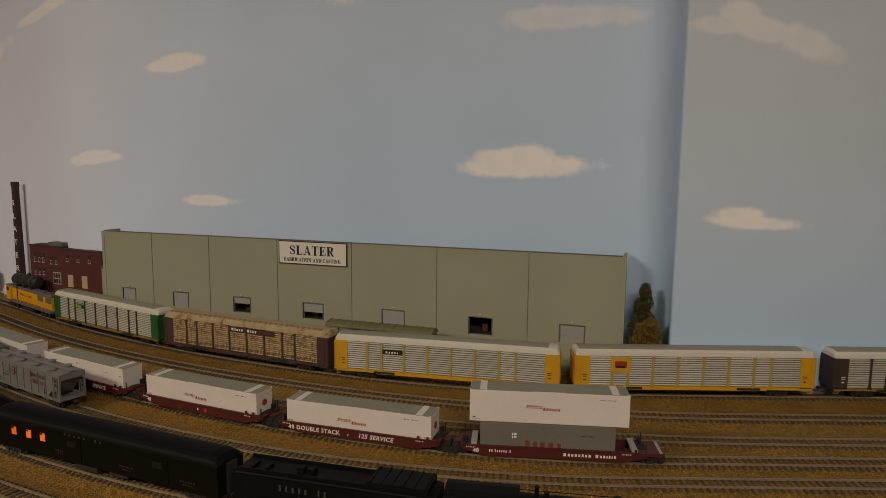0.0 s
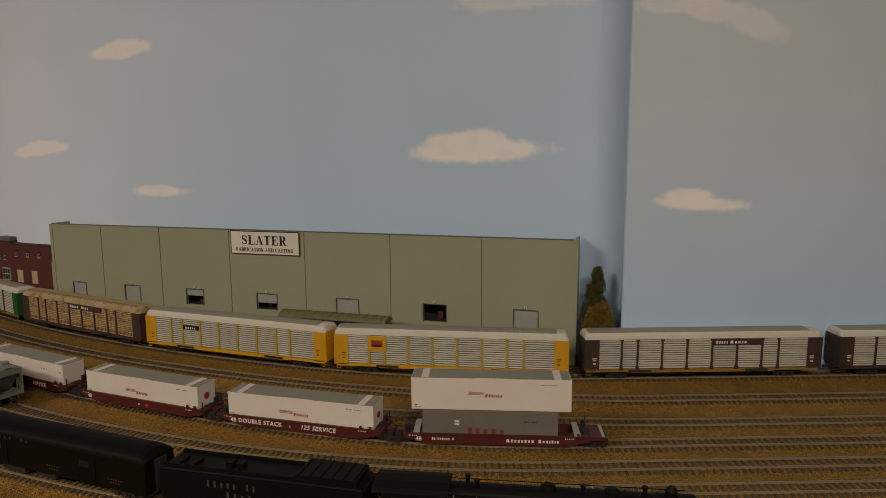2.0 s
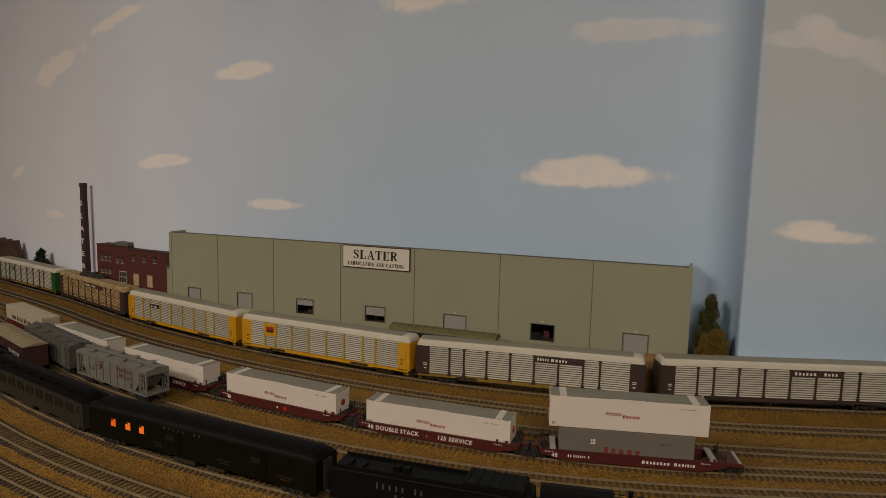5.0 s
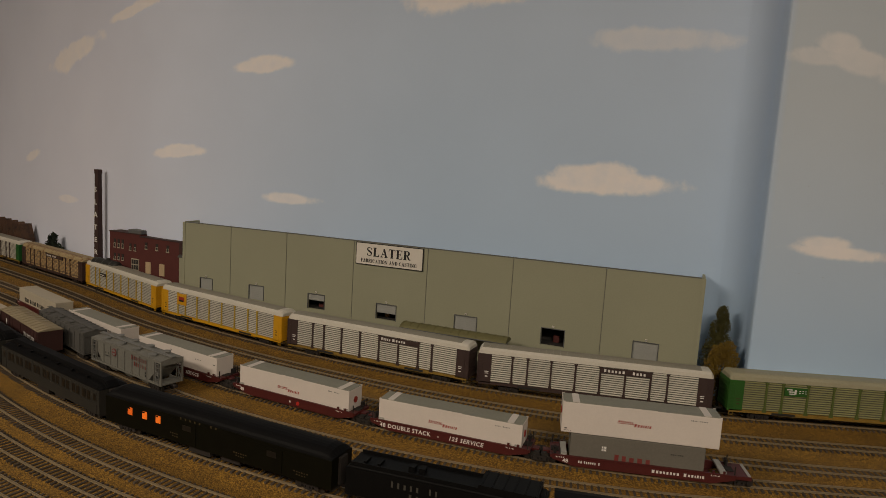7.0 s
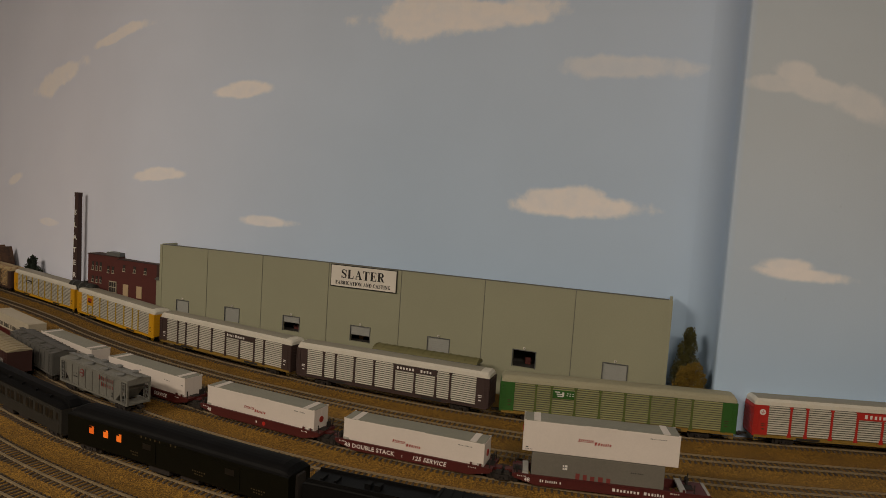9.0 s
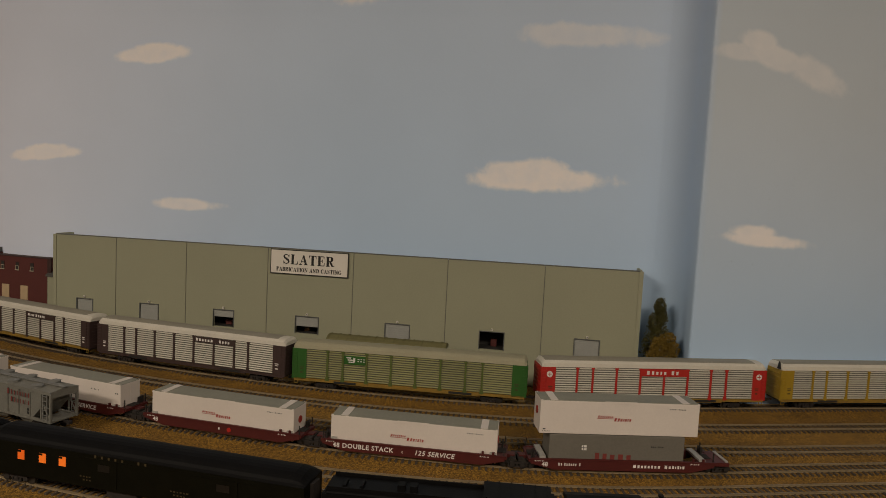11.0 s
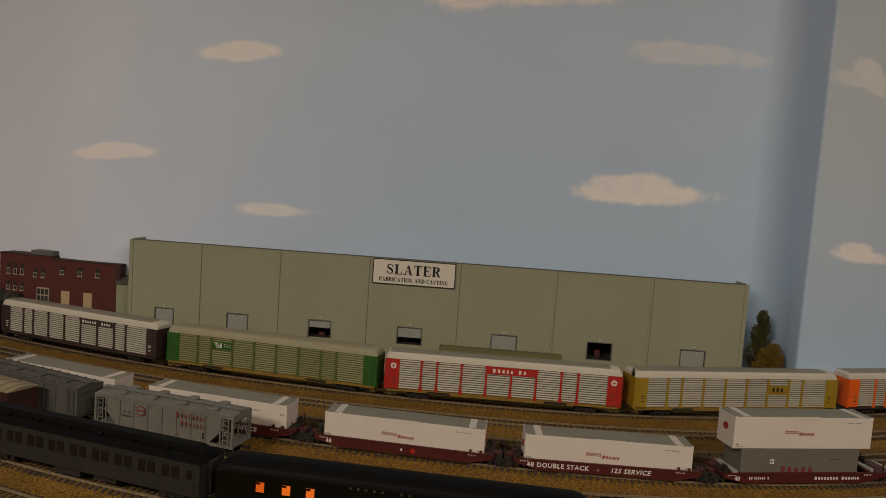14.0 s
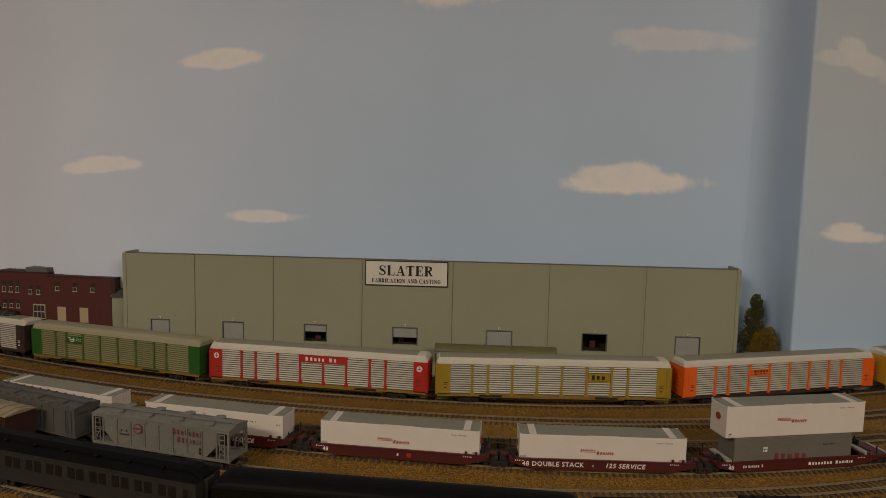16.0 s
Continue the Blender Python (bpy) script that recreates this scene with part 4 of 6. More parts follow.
def rack_roof_build():
    """A shallow crowned roof with tall bevelled fascias and snubbed ends."""
    bm = bmesh.new()
    half, w = RACK_HALF - 0.001, RACK_W
    prof = [(-w, 0.0572), (-w + 0.0008, 0.0625), (-w + 0.0042, 0.0655), (-0.006, 0.0668), (0.006, 0.0668), (w - 0.0042, 0.0655), (w - 0.0008, 0.0625), (w, 0.0572)]
    rings = []
    for x, s in ((-half, 0.55), (-half + 0.003, 0.97), (-half + 0.006, 1.0), (half - 0.006, 1.0), (half - 0.003, 0.97), (half, 0.55)):
        rings.append([bm.verts.new((x, y * (0.80 + 0.2 * s if s < 1 else 1), 0.0572 + (z - 0.0572) * s)) for y, z in prof])
    for a, b in zip(rings, rings[1:]):
        for i in range(len(prof)):
            j = (i + 1) % len(prof)
            bm.faces.new((a[i], a[j], b[j], b[i]))
    bm.faces.new(rings[0][::-1])
    bm.faces.new(rings[-1])
    return bm


def rack_top_build():
    """One raised roof sheet rib, bent over the crown."""
    bm = bmesh.new()
    prism(bm, [(-0.0128, 0.0650), (-0.0128, 0.0660), (-0.006, 0.0672), (0.006, 0.0672), (0.0128, 0.0660), (0.0128, 0.0650)], -0.00508, 0.00508)
    return bm


def autorack(colour, post_colour, sill_colour, slats, roof, roof_top, label, mark, caps=None):
    r = thing("autorack_car", label, "railway car", group="moving freight train")
    name = colour.name
    part("deck", shared("rack_deck", lambda: boxes((-RACK_HALF + 0.002, RACK_HALF - 0.002, -0.0150, 0.0150, 0.0120, 0.0145)), TRUCK_DARK), None, r)
    # added core whose dark colour is the shade in the grooves between slats
    part("inner_load", shared("rack_core", lambda: boxes((-RACK_HALF + 0.006, RACK_HALF - 0.006, -0.0156, 0.0156, 0.0145, 0.0572)), GROOVE_SHADE), None, r)
    for side in (-1, 1):
        turn = 0 if side < 0 else 180
        m0 = pose(0, 0, 0, 0, 0, turn)
        part("sill", shared(("sill", sill_colour.name), lambda: boxes((-RACK_HALF + 0.003, RACK_HALF - 0.003, -RACK_W - 0.0004, -0.0155, 0.0112, 0.0150), (-0.10, 0.10, -RACK_W - 0.0002, -0.0156, 0.0098, 0.0112)), sill_colour), None, r, m=m0)
        for a, b in zip(POSTS, POSTS[1:]):
            x0, x1 = (2 * a - 1) * RACK_HALF, (2 * b - 1) * RACK_HALF
            width = round(x1 - x0, 5)
            part("side_screen", shared(("slat", slats.name, width), lambda: slat_build(width), slats), None, r, m=m0 @ pose(x0, -RACK_W + 0.0008, 0))
        for p in POSTS[1:-1]:
            part("post", shared(("post", post_colour.name), post_build, post_colour), None, r, m=m0 @ pose((2 * p - 1) * RACK_HALF, -RACK_W + 0.0012, 0))
        for end in (-1, 1):
            x0, x1 = sorted((end * RACK_HALF, end * (1 - 2 * POSTS[0]) * RACK_HALF))
            panel = part("end_panel", shared(("endpanel", name, end), lambda: boxes((x0, x1, -RACK_W - 0.0004, -RACK_W + 0.0022, RACK_LOW - 0.001, RACK_TOP)), colour), None, r, m=m0)
            part("ladder", shared(("sideladder", name), lambda: ladder_build(0.038, 0.0062, 8), colour), None, panel, m=pose(end * (RACK_HALF - 0.0042), -RACK_W - 0.0004, RACK_LOW + 0.002))
            part("data_bar", shared(("databar", end, colour in (BROWN,)), lambda: boxes((end * 0.1515 - 0.003, end * 0.1515 + 0.003, -RACK_W - 0.0006, -RACK_W - 0.0004, 0.0300, 0.0312), (end * 0.1515 - 0.0025, end * 0.1515 + 0.0025, -RACK_W - 0.0006, -RACK_W - 0.0004, 0.0275, 0.0285), (end * 0.1515 - 0.002, end * 0.1515 + 0.002, -RACK_W - 0.0006, -RACK_W - 0.0004, 0.0225, 0.0242)), WHITE_INK if colour in (BROWN, RED, RUST_BROWN) else GOLD_INK), None, panel)
        for x in (-0.088, 0.075):
            part("data_plate", shared("data_plate", lambda: boxes((-0.016, 0.016, -RACK_W - 0.0008, -RACK_W - 0.0004, 0.0106, 0.0138)), PLATE_BLACK), None, r, m=m0 @ pose(x, 0, 0))
        for end in (-1, 1):
            part("step", shared(("stirrup", sill_colour.name), lambda: boxes((-0.0028, -0.0022, -0.0004, 0.0004, -0.0045, 0), (0.0022, 0.0028, -0.0004, 0.0004, -0.0045, 0), (-0.0022, 0.0022, -0.0004, 0.0004, -0.0045, -0.0038)), sill_colour), None, r, m=m0 @ pose(end * (RACK_HALF - 0.006), -RACK_W + 0.0006, 0.0112))
    for end in (-1, 1):
        x = end * RACK_HALF
        d = part("end_door", shared(("enddoor", name, end), lambda: boxes((min(x, x - end * 0.004), max(x, x - end * 0.004), -RACK_W + 0.0022, RACK_W - 0.0022, RACK_LOW, RACK_TOP), ), colour), None, r)
        for i in range(7):
            part("door_rib", shared(("doorrib", name, end), lambda: boxes((min(x, x + end * 0.0009), max(x, x + end * 0.0009), -0.014, 0.014, 0, 0.0012)), colour), None, d, m=pose(0, 0, RACK_LOW + 0.004 + 0.0054 * i))
        truck(r, end * 0.118)
    part("roof", shared(("rackroof", roof.name), rack_roof_build, roof), None, r)
    for i in range(30):
        part("roof_rib", shared(("racktop", roof_top.name), rack_top_build, roof_top), None, r, m=pose(-RACK_HALF + 0.011 + i * (2 * RACK_HALF - 0.022) / 30, 0, 0))
    couplers(r, RACK_HALF)
    if mark:
        mark(r)
    return r


FACE = -RACK_W - 0.0012


def post_x(p):
    return (2 * p - 1) * RACK_HALF


def plate(r, p0, p1, z0, z1, material, label=""):
    return part("name_plate", boxes((post_x(p0), post_x(p1), FACE, -RACK_W + 0.001, z0, z1)), material, r, label)


def mark_small(material):
    def put(r):
        p = plate(r, 0.228, 0.318, 0.041, 0.047, material)
        word_bars(p, [0.004, 0.003, 0.004, 0.003, 0.003], 0.003, post_x(0.24), FACE, 0.0425, WHITE_INK)
    return put


def mark_lime(r):
    p = plate(r, 0.228, 0.318, 0.041, 0.049, DEEP_GREEN)
    word_bars(p, [0.006, 0.005, 0.006], 0.0055, post_x(0.235), FACE, 0.0422, mat("lime_yellow", (0.45, 0.48, 0.03), 0.6))


def mark_square(r):
    p = plate(r, 0.150, 0.230, 0.0345, 0.0555, YELLOW, "yellow square emblem panel")
    part("emblem", boxes((post_x(0.165), post_x(0.215), FACE - 0.0002, FACE, 0.041, 0.050)), RED_INK, p)
    part("emblem", boxes((post_x(0.172), post_x(0.208), FACE - 0.0004, FACE - 0.0002, 0.0405, 0.0438)), INK, p)


def mark_board(material, words, p0=0.432, p1=0.638):
    def put(r):
        p = plate(r, p0, p1, 0.0485, 0.0560, material, "dark name board with pale bars")
        word_bars(p, words, 0.0042, post_x(p0) + 0.004, FACE, 0.0502, WHITE_INK)
    return put


def mark_red(r):
    p = plate(r, 0.432, 0.638, 0.0465, 0.0565, RED, "red name board with white letter bars")
    word_bars(p, [0.0056, 0.0046, 0.0046, 0.0036, 0.0046, -0.003, 0.0052, 0.0046], 0.0055, post_x(0.432) + 0.007, FACE, 0.0488, WHITE_INK, gap=0.0017)
    for s in (-1, 1):
        bm = bmesh.new()
        rod(bm, (s * 0.1535, FACE, 0.0475), (s * 0.1535, FACE + 0.0006, 0.0475), 0.0042, 18)
        e = part("emblem", bm, WHITE_INK, r, "round white emblem")
        part("emblem_cross", boxes((s * 0.1535 - 0.003, s * 0.1535 + 0.003, FACE - 0.0002, FACE, 0.0471, 0.0479), (s * 0.1535 - 0.0004, s * 0.1535 + 0.0004, FACE - 0.0002, FACE, 0.0445, 0.0505)), RED, e)


def mark_green(r):
    p = plate(r, 0.228, 0.320, 0.0400, 0.0520, GREEN)
    part("emblem", boxes((post_x(0.236), post_x(0.258), FACE - 0.0002, FACE, 0.0485, 0.0500), (post_x(0.244), post_x(0.268), FACE - 0.0002, FACE, 0.0455, 0.0470), (post_x(0.248), post_x(0.272), FACE - 0.0002, FACE, 0.0425, 0.0440), (post_x(0.268), post_x(0.276), FACE - 0.0002, FACE, 0.0432, 0.0495)), WHITE_INK, p)
    word_bars(p, [0.0035, 0.003, 0.003], 0.0012, post_x(0.285), FACE, 0.0475, WHITE_INK)
    word_bars(p, [0.003, 0.0035, 0.003], 0.0012, post_x(0.285), FACE, 0.0445, WHITE_INK)


def mark_ochre(r):
    p = plate(r, 0.648, 0.738, 0.0350, 0.0470, OCHRE)
    bm = bmesh.new()
    prism(bm, [(-0.016, 0.0585), (-0.013, 0.0690), (-0.0115, 0.0690), (-0.009, 0.0585)], -RACK_HALF - 0.0012, -RACK_HALF + 0.0004)
    part("bent_door_flap", bm, PLATE_BLACK, r, "bent black flap standing up at the roof end")
    word_bars(p, [0.0058, 0.0058, 0.0064], 0.0062, post_x(0.658), FACE, 0.0390, INK, gap=0.0010)
    part("underline", boxes((post_x(0.656), post_x(0.728), FACE - 0.0002, FACE, 0.0370, 0.0378)), INK, p)


def mark_orange(r):
    p = plate(r, 0.330, 0.425, 0.0400, 0.0490, ORANGE)
    word_bars(p, [0.005, 0.004, 0.005, 0.004, 0.004], 0.0035, post_x(0.345), FACE, 0.0450, BROWN, gap=0.0005)
    word_bars(p, [0.008, 0.006, 0.005], 0.0016, post_x(0.345), FACE, 0.0420, BROWN)


RACKS = [
    autorack(DEEP_GREEN, BROWN, SILL_YELLOW, SLATS, ROOF_WHITE, ROOF_TOP, "autorack car with galvanized screens and deep green ends", mark_lime),
    autorack(RUST_BROWN, RUST_BROWN, RUST_BROWN, SLATS_RUST, ROOF_RUST, ROOF_RUST, "heavily rusted brown autorack car with streaked tan roof", mark_board(RUST_BROWN, [0.006, 0.003, 0.004, 0.004, 0.004, -0.006, 0.006, 0.003, 0.004, 0.004], 0.432, 0.70)),
    autorack(YELLOW, POST_YELLOW, YELLOW, SLATS, ROOF_WHITE, ROOF_TOP, "autorack car with yellow posts and small black emblem", mark_small(INK)),
    autorack(YELLOW, POST_YELLOW, YELLOW, SLATS, ROOF_WHITE, ROOF_TOP, "autorack car with yellow posts and square yellow emblem", mark_square),
    autorack(BROWN, BROWN, SILL_YELLOW, SLATS, ROOF_WHITE, ROOF_TOP, "autorack car with dark brown posts and yellow sill", mark_board(BROWN, [0.0035, 0.0025, 0.0025, 0.0025, 0.0025, -0.001, 0.0058, 0.004, 0.004, 0.003, 0.004], 0.535, 0.745)),
    autorack(BROWN, BROWN, BROWN, SLATS, ROOF_WHITE, ROOF_TOP, "autorack car with dark brown posts and brown sill", mark_board(BROWN, [0.0045, 0.0045, 0.004, 0.004, 0.0045, 0.0045, -0.008, 0.0045, 0.004, 0.004, 0.004], 0.535, 0.745)),
    autorack(GREEN, OLIVE_GREEN, SILL_YELLOW, SLATS_GREEN, ROOF_GREEN, ROOF_GREEN, "weathered green autorack car with green-tinged screens", mark_green),
    autorack(RED, RED, SILL_YELLOW, SLATS, ROOF_WHITE, ROOF_TOP, "autorack car with bright red ends and posts", mark_red),
    autorack(OCHRE, OCHRE, SILL_YELLOW, SLATS, ROOF_WHITE, ROOF_TOP, "autorack car with dull yellow posts and ends", mark_ochre),
    autorack(ORANGE, ORANGE, BROWN, SLATS, ROOF_WHITE, ROOF_TOP, "autorack car with bright orange ends and posts", mark_orange),
    autorack(YELLOW, POST_YELLOW, YELLOW, SLATS, ROOF_WHITE, ROOF_TOP, "autorack car with yellow posts and plain screens", None),
]


def diesel():
    d = thing("diesel_locomotive", "yellow and grey six-axle diesel locomotive leading the freight train", "locomotive", group="moving freight train")
    part("underframe", boxes((-0.122, 0.122, -0.0165, 0.0165, 0.0125, 0.0165)), LOCO_GREY, d)
    part("fuel_tank", boxes((-0.03, 0.03, -0.014, 0.014, 0.003, 0.0125)), TRUCK_DARK, d)
    bm = bmesh.new()
    prism(bm, [(-0.0095, 0.0165), (-0.0095, 0.0440), (0.0095, 0.0440), (0.0095, 0.0165)], -0.085, 0.112)
    part("long_hood", bm, LOCO_YELLOW, d)
    bm = bmesh.new()
    prism(bm, [(-0.0098, 0.0440), (-0.0080, 0.0475), (0.0080, 0.0475), (0.0098, 0.0440)], -0.085, 0.1125)
    part("hood_roof", bm, LOCO_GREY, d)
    c = part("cab", boxes((-0.105, -0.085, -0.0155, 0.0155, 0.0165, 0.0470)), LOCO_YELLOW, d)
    part("cab_roof", boxes((-0.1055, -0.0845, -0.0158, 0.0158, 0.0470, 0.0492)), LOCO_GREY, c)
    part("cab_window", boxes((-0.101, -0.090, -0.0158, -0.0155, 0.0360, 0.0440)), PLATE_BLACK, c)
    part("short_hood", boxes((-0.120, -0.105, -0.0085, 0.0085, 0.0165, 0.0330)), LOCO_YELLOW, d)
    for x in (0.020, 0.050, 0.085):
        bm = bmesh.new()
        rod(bm, (x, 0, 0.0475), (x, 0, 0.0495), 0.0065, 16)
        part("roof_fan", bm, LOCO_GREY, d)
    for x in (0.06, 0.0985):
        part("grille", boxes((x - 0.013, x + 0.013, -0.0100, -0.0095, 0.0300, 0.0420)), LOCO_GREY, d)
    part("stripe", boxes((-0.085, 0.112, -0.0098, -0.0095, 0.0425, 0.0440), (-0.085, 0.112, -0.0098, -0.0095, 0.0165, 0.0180)), RED_INK, d)
    word_bars(d, [0.005, 0.005, 0.005, 0.005, 0.005, -0.004, 0.005, 0.005, 0.005, 0.005], 0.0055, -0.045, -0.0095, 0.0300, RED_INK)
    for i in range(14):
        x = -0.116 + i * 0.0178
        bm = bmesh.new()
        rod(bm, (x, -0.016, 0.0165), (x, -0.016, 0.0280), 0.0004, 5)
        part("stanchion", bm, LOCO_YELLOW, d)
    bm = bmesh.new()
    rod(bm, (-0.116, -0.016, 0.0280), (0.116, -0.016, 0.0280), 0.0004, 5)
    part("handrail", bm, LOCO_YELLOW, d)
    for x in (-0.082, 0.082):
        t = truck(d, x, 0.019)
        part("wheelset", MESHES["wheelset"], None, t, m=pose(0, 0, 0.0052))
    couplers(d, 0.122)
    return d


DIESEL = diesel()


# ---- well cars and their containers ----
def well_build(half):
    bm = bmesh.new()
    prof = [(-half, 0.0135), (-half, 0.0085), (-half + 0.016, 0.0045), (-half + 0.024, 0.0024), (half - 0.024, 0.0024), (half - 0.016, 0.0045), (half, 0.0085), (half, 0.0135)]
    for y0, y1 in ((-0.0172, -0.0160), (0.0160, 0.0172)):
        a = [bm.verts.new((x, y0, z)) for x, z in prof]
        b = [bm.verts.new((x, y1, z)) for x, z in prof]
        for i in range(len(prof)):
            j = (i + 1) % len(prof)
            bm.faces.new((a[i], a[j], b[j], b[i]))
        bm.faces.new(a[::-1])
        bm.faces.new(b)
        box(bm, -half, half, y0 - 0.0006, y1 + 0.0006, 0.0127, 0.0140)
    box(bm, -half + 0.02, half - 0.02, -0.016, 0.016, 0.0026, 0.0045)
    return bm


def well_car(x, label, marks=None, end_unit=False, bulk=True):
    half = 0.098
    c = thing("well_car", label, "railway car", on_track(4, x, 0.19), "container train")
    part("well", shared("well", lambda: well_build(half), MAROON), None, c)
    for s in (-1, 1):
        m0 = pose(0, 0, 0, 0, 0, 0 if s > 0 else 180)
        p = part("end_platform", shared("well_platform", lambda: boxes((half - 0.014, half + 0.002, -0.0168, 0.0168, 0.0100, 0.0132), (half + 0.002, half + 0.010, -0.0045, 0.0045, 0.0085, 0.0118)), MAROON), None, c, m=m0)
        part("bulkhead_beam", shared("well_beam", lambda: boxes((half - 0.016, half - 0.0095, -0.0162, 0.0162, 0.0141, 0.0162)), STEEL_GREY), None, p, "pale grey walkway beam")
        part("walkway", shared("well_walk", lambda: boxes((half - 0.008, half + 0.001, -0.006, 0.006, 0.0133, 0.0141)), TRUCK_DARK), None, p)
        part("hand_brake", shared("well_brake", lambda: boxes((half - 0.0045, half - 0.0025, 0.007, 0.0145, 0.0132, 0.0205), (half - 0.006, half - 0.001, 0.0095, 0.012, 0.0175, 0.0195)), TRUCK_DARK), None, p)
        for y in (-0.0158, 0.0158):
            part("grab_post", shared("well_post", lambda: boxes((-0.0005, 0.0005, -0.0005, 0.0005, 0, 0.010)), TRUCK_DARK), None, p, m=pose(half - 0.001, y, 0.0132))
        for dx in (0.086, 0.075):
            part("latch", shared("well_latch", lambda: boxes((-0.0012, 0.0012, -0.0008, 0.0008, 0, 0.0032)), MAROON), None, c, m=m0 @ pose(dx, -0.0166, 0.0138))
        word_bars(c, [0.0015, 0.0008, 0.0015, 0.0008, 0.0018], 0.0014, 0.072 if s > 0 else -0.094, -0.0172, 0.0108, WHITE_INK)
        truck(c, s * 0.1035 if end_unit and s > 0 else s * 0.1065)
    if end_unit:
        part("end_deck", boxes((half + 0.002, half + 0.0165, -0.0166, 0.0166, 0.0098, 0.0136)), MAROON, c)
        part("end_beam", boxes((half + 0.0130, half + 0.0160, -0.0150, 0.0150, 0.0136, 0.0146)), STEEL_GREY, c, "pale grey end walkway")
    if marks:
        marks(c)
    return c


def container(m, half, height, material, roof_mat, label, logo=None, roof_bands=True):
    w = 0.0148
    c = thing("shipping_container", label, "container", m, "container train")
    bm = bmesh.new()
    box(bm, -half, half, -w, w, 0, height - 0.0006)
    bmesh.ops.bevel(bm, geom=bm.edges[:], offset=0.0003, segments=1, affect="EDGES")
    part("shell", bm, material, c)
    part("roof_panel", boxes((-half + 0.0006, half - 0.0006, -w + 0.0006, w - 0.0006, height - 0.0006, height)), roof_mat, c, "flat grey roof panel")
    if roof_bands:
        for s in (-1, 1):
            part("roof_band", boxes((s * (half - 0.0145) - 0.0038, s * (half - 0.0145) + 0.0038, -w + 0.0004, w - 0.0004, height, height + 0.0004)), material, c)
            for y in (-w + 0.0003, w - 0.0003):
                part("corner_casting", boxes((s * (half - 0.0012) - 0.0012, s * (half - 0.0012) + 0.0012, y - 0.0005, y + 0.0005, height - 0.0022, height + 0.0002)), material, c)
        part("side_rail", boxes((-0.017, 0.017, -w - 0.0004, -w, height - 0.0022, height + 0.0002)), material, c)
    part("door_seam", boxes((half, half + 0.0002, -0.0001, 0.0001, 0.001, height - 0.001)), material, c)
    if logo:
        logo(c, half, height, w)
    return c


def script_logo(c, half, height, w):
    """A slanted two-word red script as bars over and under a long stroke."""
    y, z = -w - 0.0001, height * 0.46
    word_bars(c, [0.0021, 0.0016, 0.0016, 0.0013, 0.0016, 0.0016, 0.0014, 0.0016], 0.0022, -0.024, y, z + 0.0020, RED_INK, "logo_mark", gap=0.0005, slant=0.25)
    word_bars(c, [0.0030, 0.0024, 0.0022, 0.0012, 0.0020, 0.0012, 0.0022], 0.0036, -0.0068, y, z - 0.0016, RED_INK, "logo_mark", gap=0.0007, slant=0.25)
    part("logo_stroke", boxes((-0.0245, -0.0068, y - 0.0002, y, z + 0.0008, z + 0.0013)), RED_INK, c)
    word_bars(c, [0.0012] * 4 + [-0.002] + [0.0012] * 5, 0.0012, half - 0.032, y, height - 0.0068, FRAME_DARK, "data_mark", gap=0.0005)
    word_bars(c, [0.004], 0.0010, -half + 0.003, y, 0.0042, INK, "data_mark")
    word_bars(c, [0.0012] * 5, 0.0008, -half + 0.003, y, 0.0022, FRAME_DARK, "data_mark", gap=0.0005)
    for s in (-1, 1):
        bm = bmesh.new()
        rod(bm, (s * half, 0.0, height * 0.58), (s * (half + 0.0009), 0.0, height * 0.58), 0.0040, 16)
        part("round_emblem", bm, RED_INK, c, "round red emblem")


def back_marks(c, half, height, w):
    y = -w - 0.0001
    word_bars(c, [0.0012, 0.0012], 0.0020, -0.012, y, height - 0.0080, FRAME_DARK, "data_mark", gap=0.0008)
    word_bars(c, [0.0014, -0.0014, 0.0014, 0.0014, -0.001, 0.0014], 0.0016, half - 0.045, y, height - 0.0110, FRAME_DARK, "data_mark", gap=0.0008)
    word_bars(c, [0.002, 0.002], 0.0016, half - 0.008, y, height - 0.012, FRAME_DARK, "data_mark")


def grey_marks(c, half, height, w):
    y = -w - 0.0001
    flag = part("flag_panel", boxes((-0.0375, -0.0325, y - 0.0003, y, height - 0.0165, height - 0.0112)), WHITE_INK, c, "small white flag panel")
    part("flag_cross", boxes((-0.0362, -0.0356, y - 0.0005, y - 0.0003, height - 0.0165, height - 0.0112), (-0.0375, -0.0325, y - 0.0005, y - 0.0003, height - 0.0141, height - 0.0135)), FRAME_DARK, flag)
    word_bars(c, [0.0065, 0.0062, 0.0070, 0.0075, 0.0065], 0.0085, -0.024, y, height - 0.0275, FADED_RED, "logo_mark", gap=0.0016)
    word_bars(c, [0.0015] * 3 + [-0.001] + [0.0015] * 3, 0.0014, half - 0.036, y, height - 0.0120, PLATE_BLACK, "data_mark", gap=0.0006)


def marks_double(c):
    lettering(c, "48 DOUBLE STACK", 0.0050, -0.053, -0.0173, 0.0058, WHITE_INK, 1.12, bold=0.00015)
    lettering(c, "125 SERVICE", 0.0050, 0.024, -0.0173, 0.0058, WHITE_INK, 1.12, bold=0.00015, shear=0.22)
    lettering(c, "c", 0.0034, -0.010, -0.0173, 0.0062, WHITE_INK)


def marks_service(c):
    lettering(c, "SERVICE", 0.0050, 0.040, -0.0173, 0.0058, WHITE_INK, 1.12, bold=0.00015, shear=0.22)


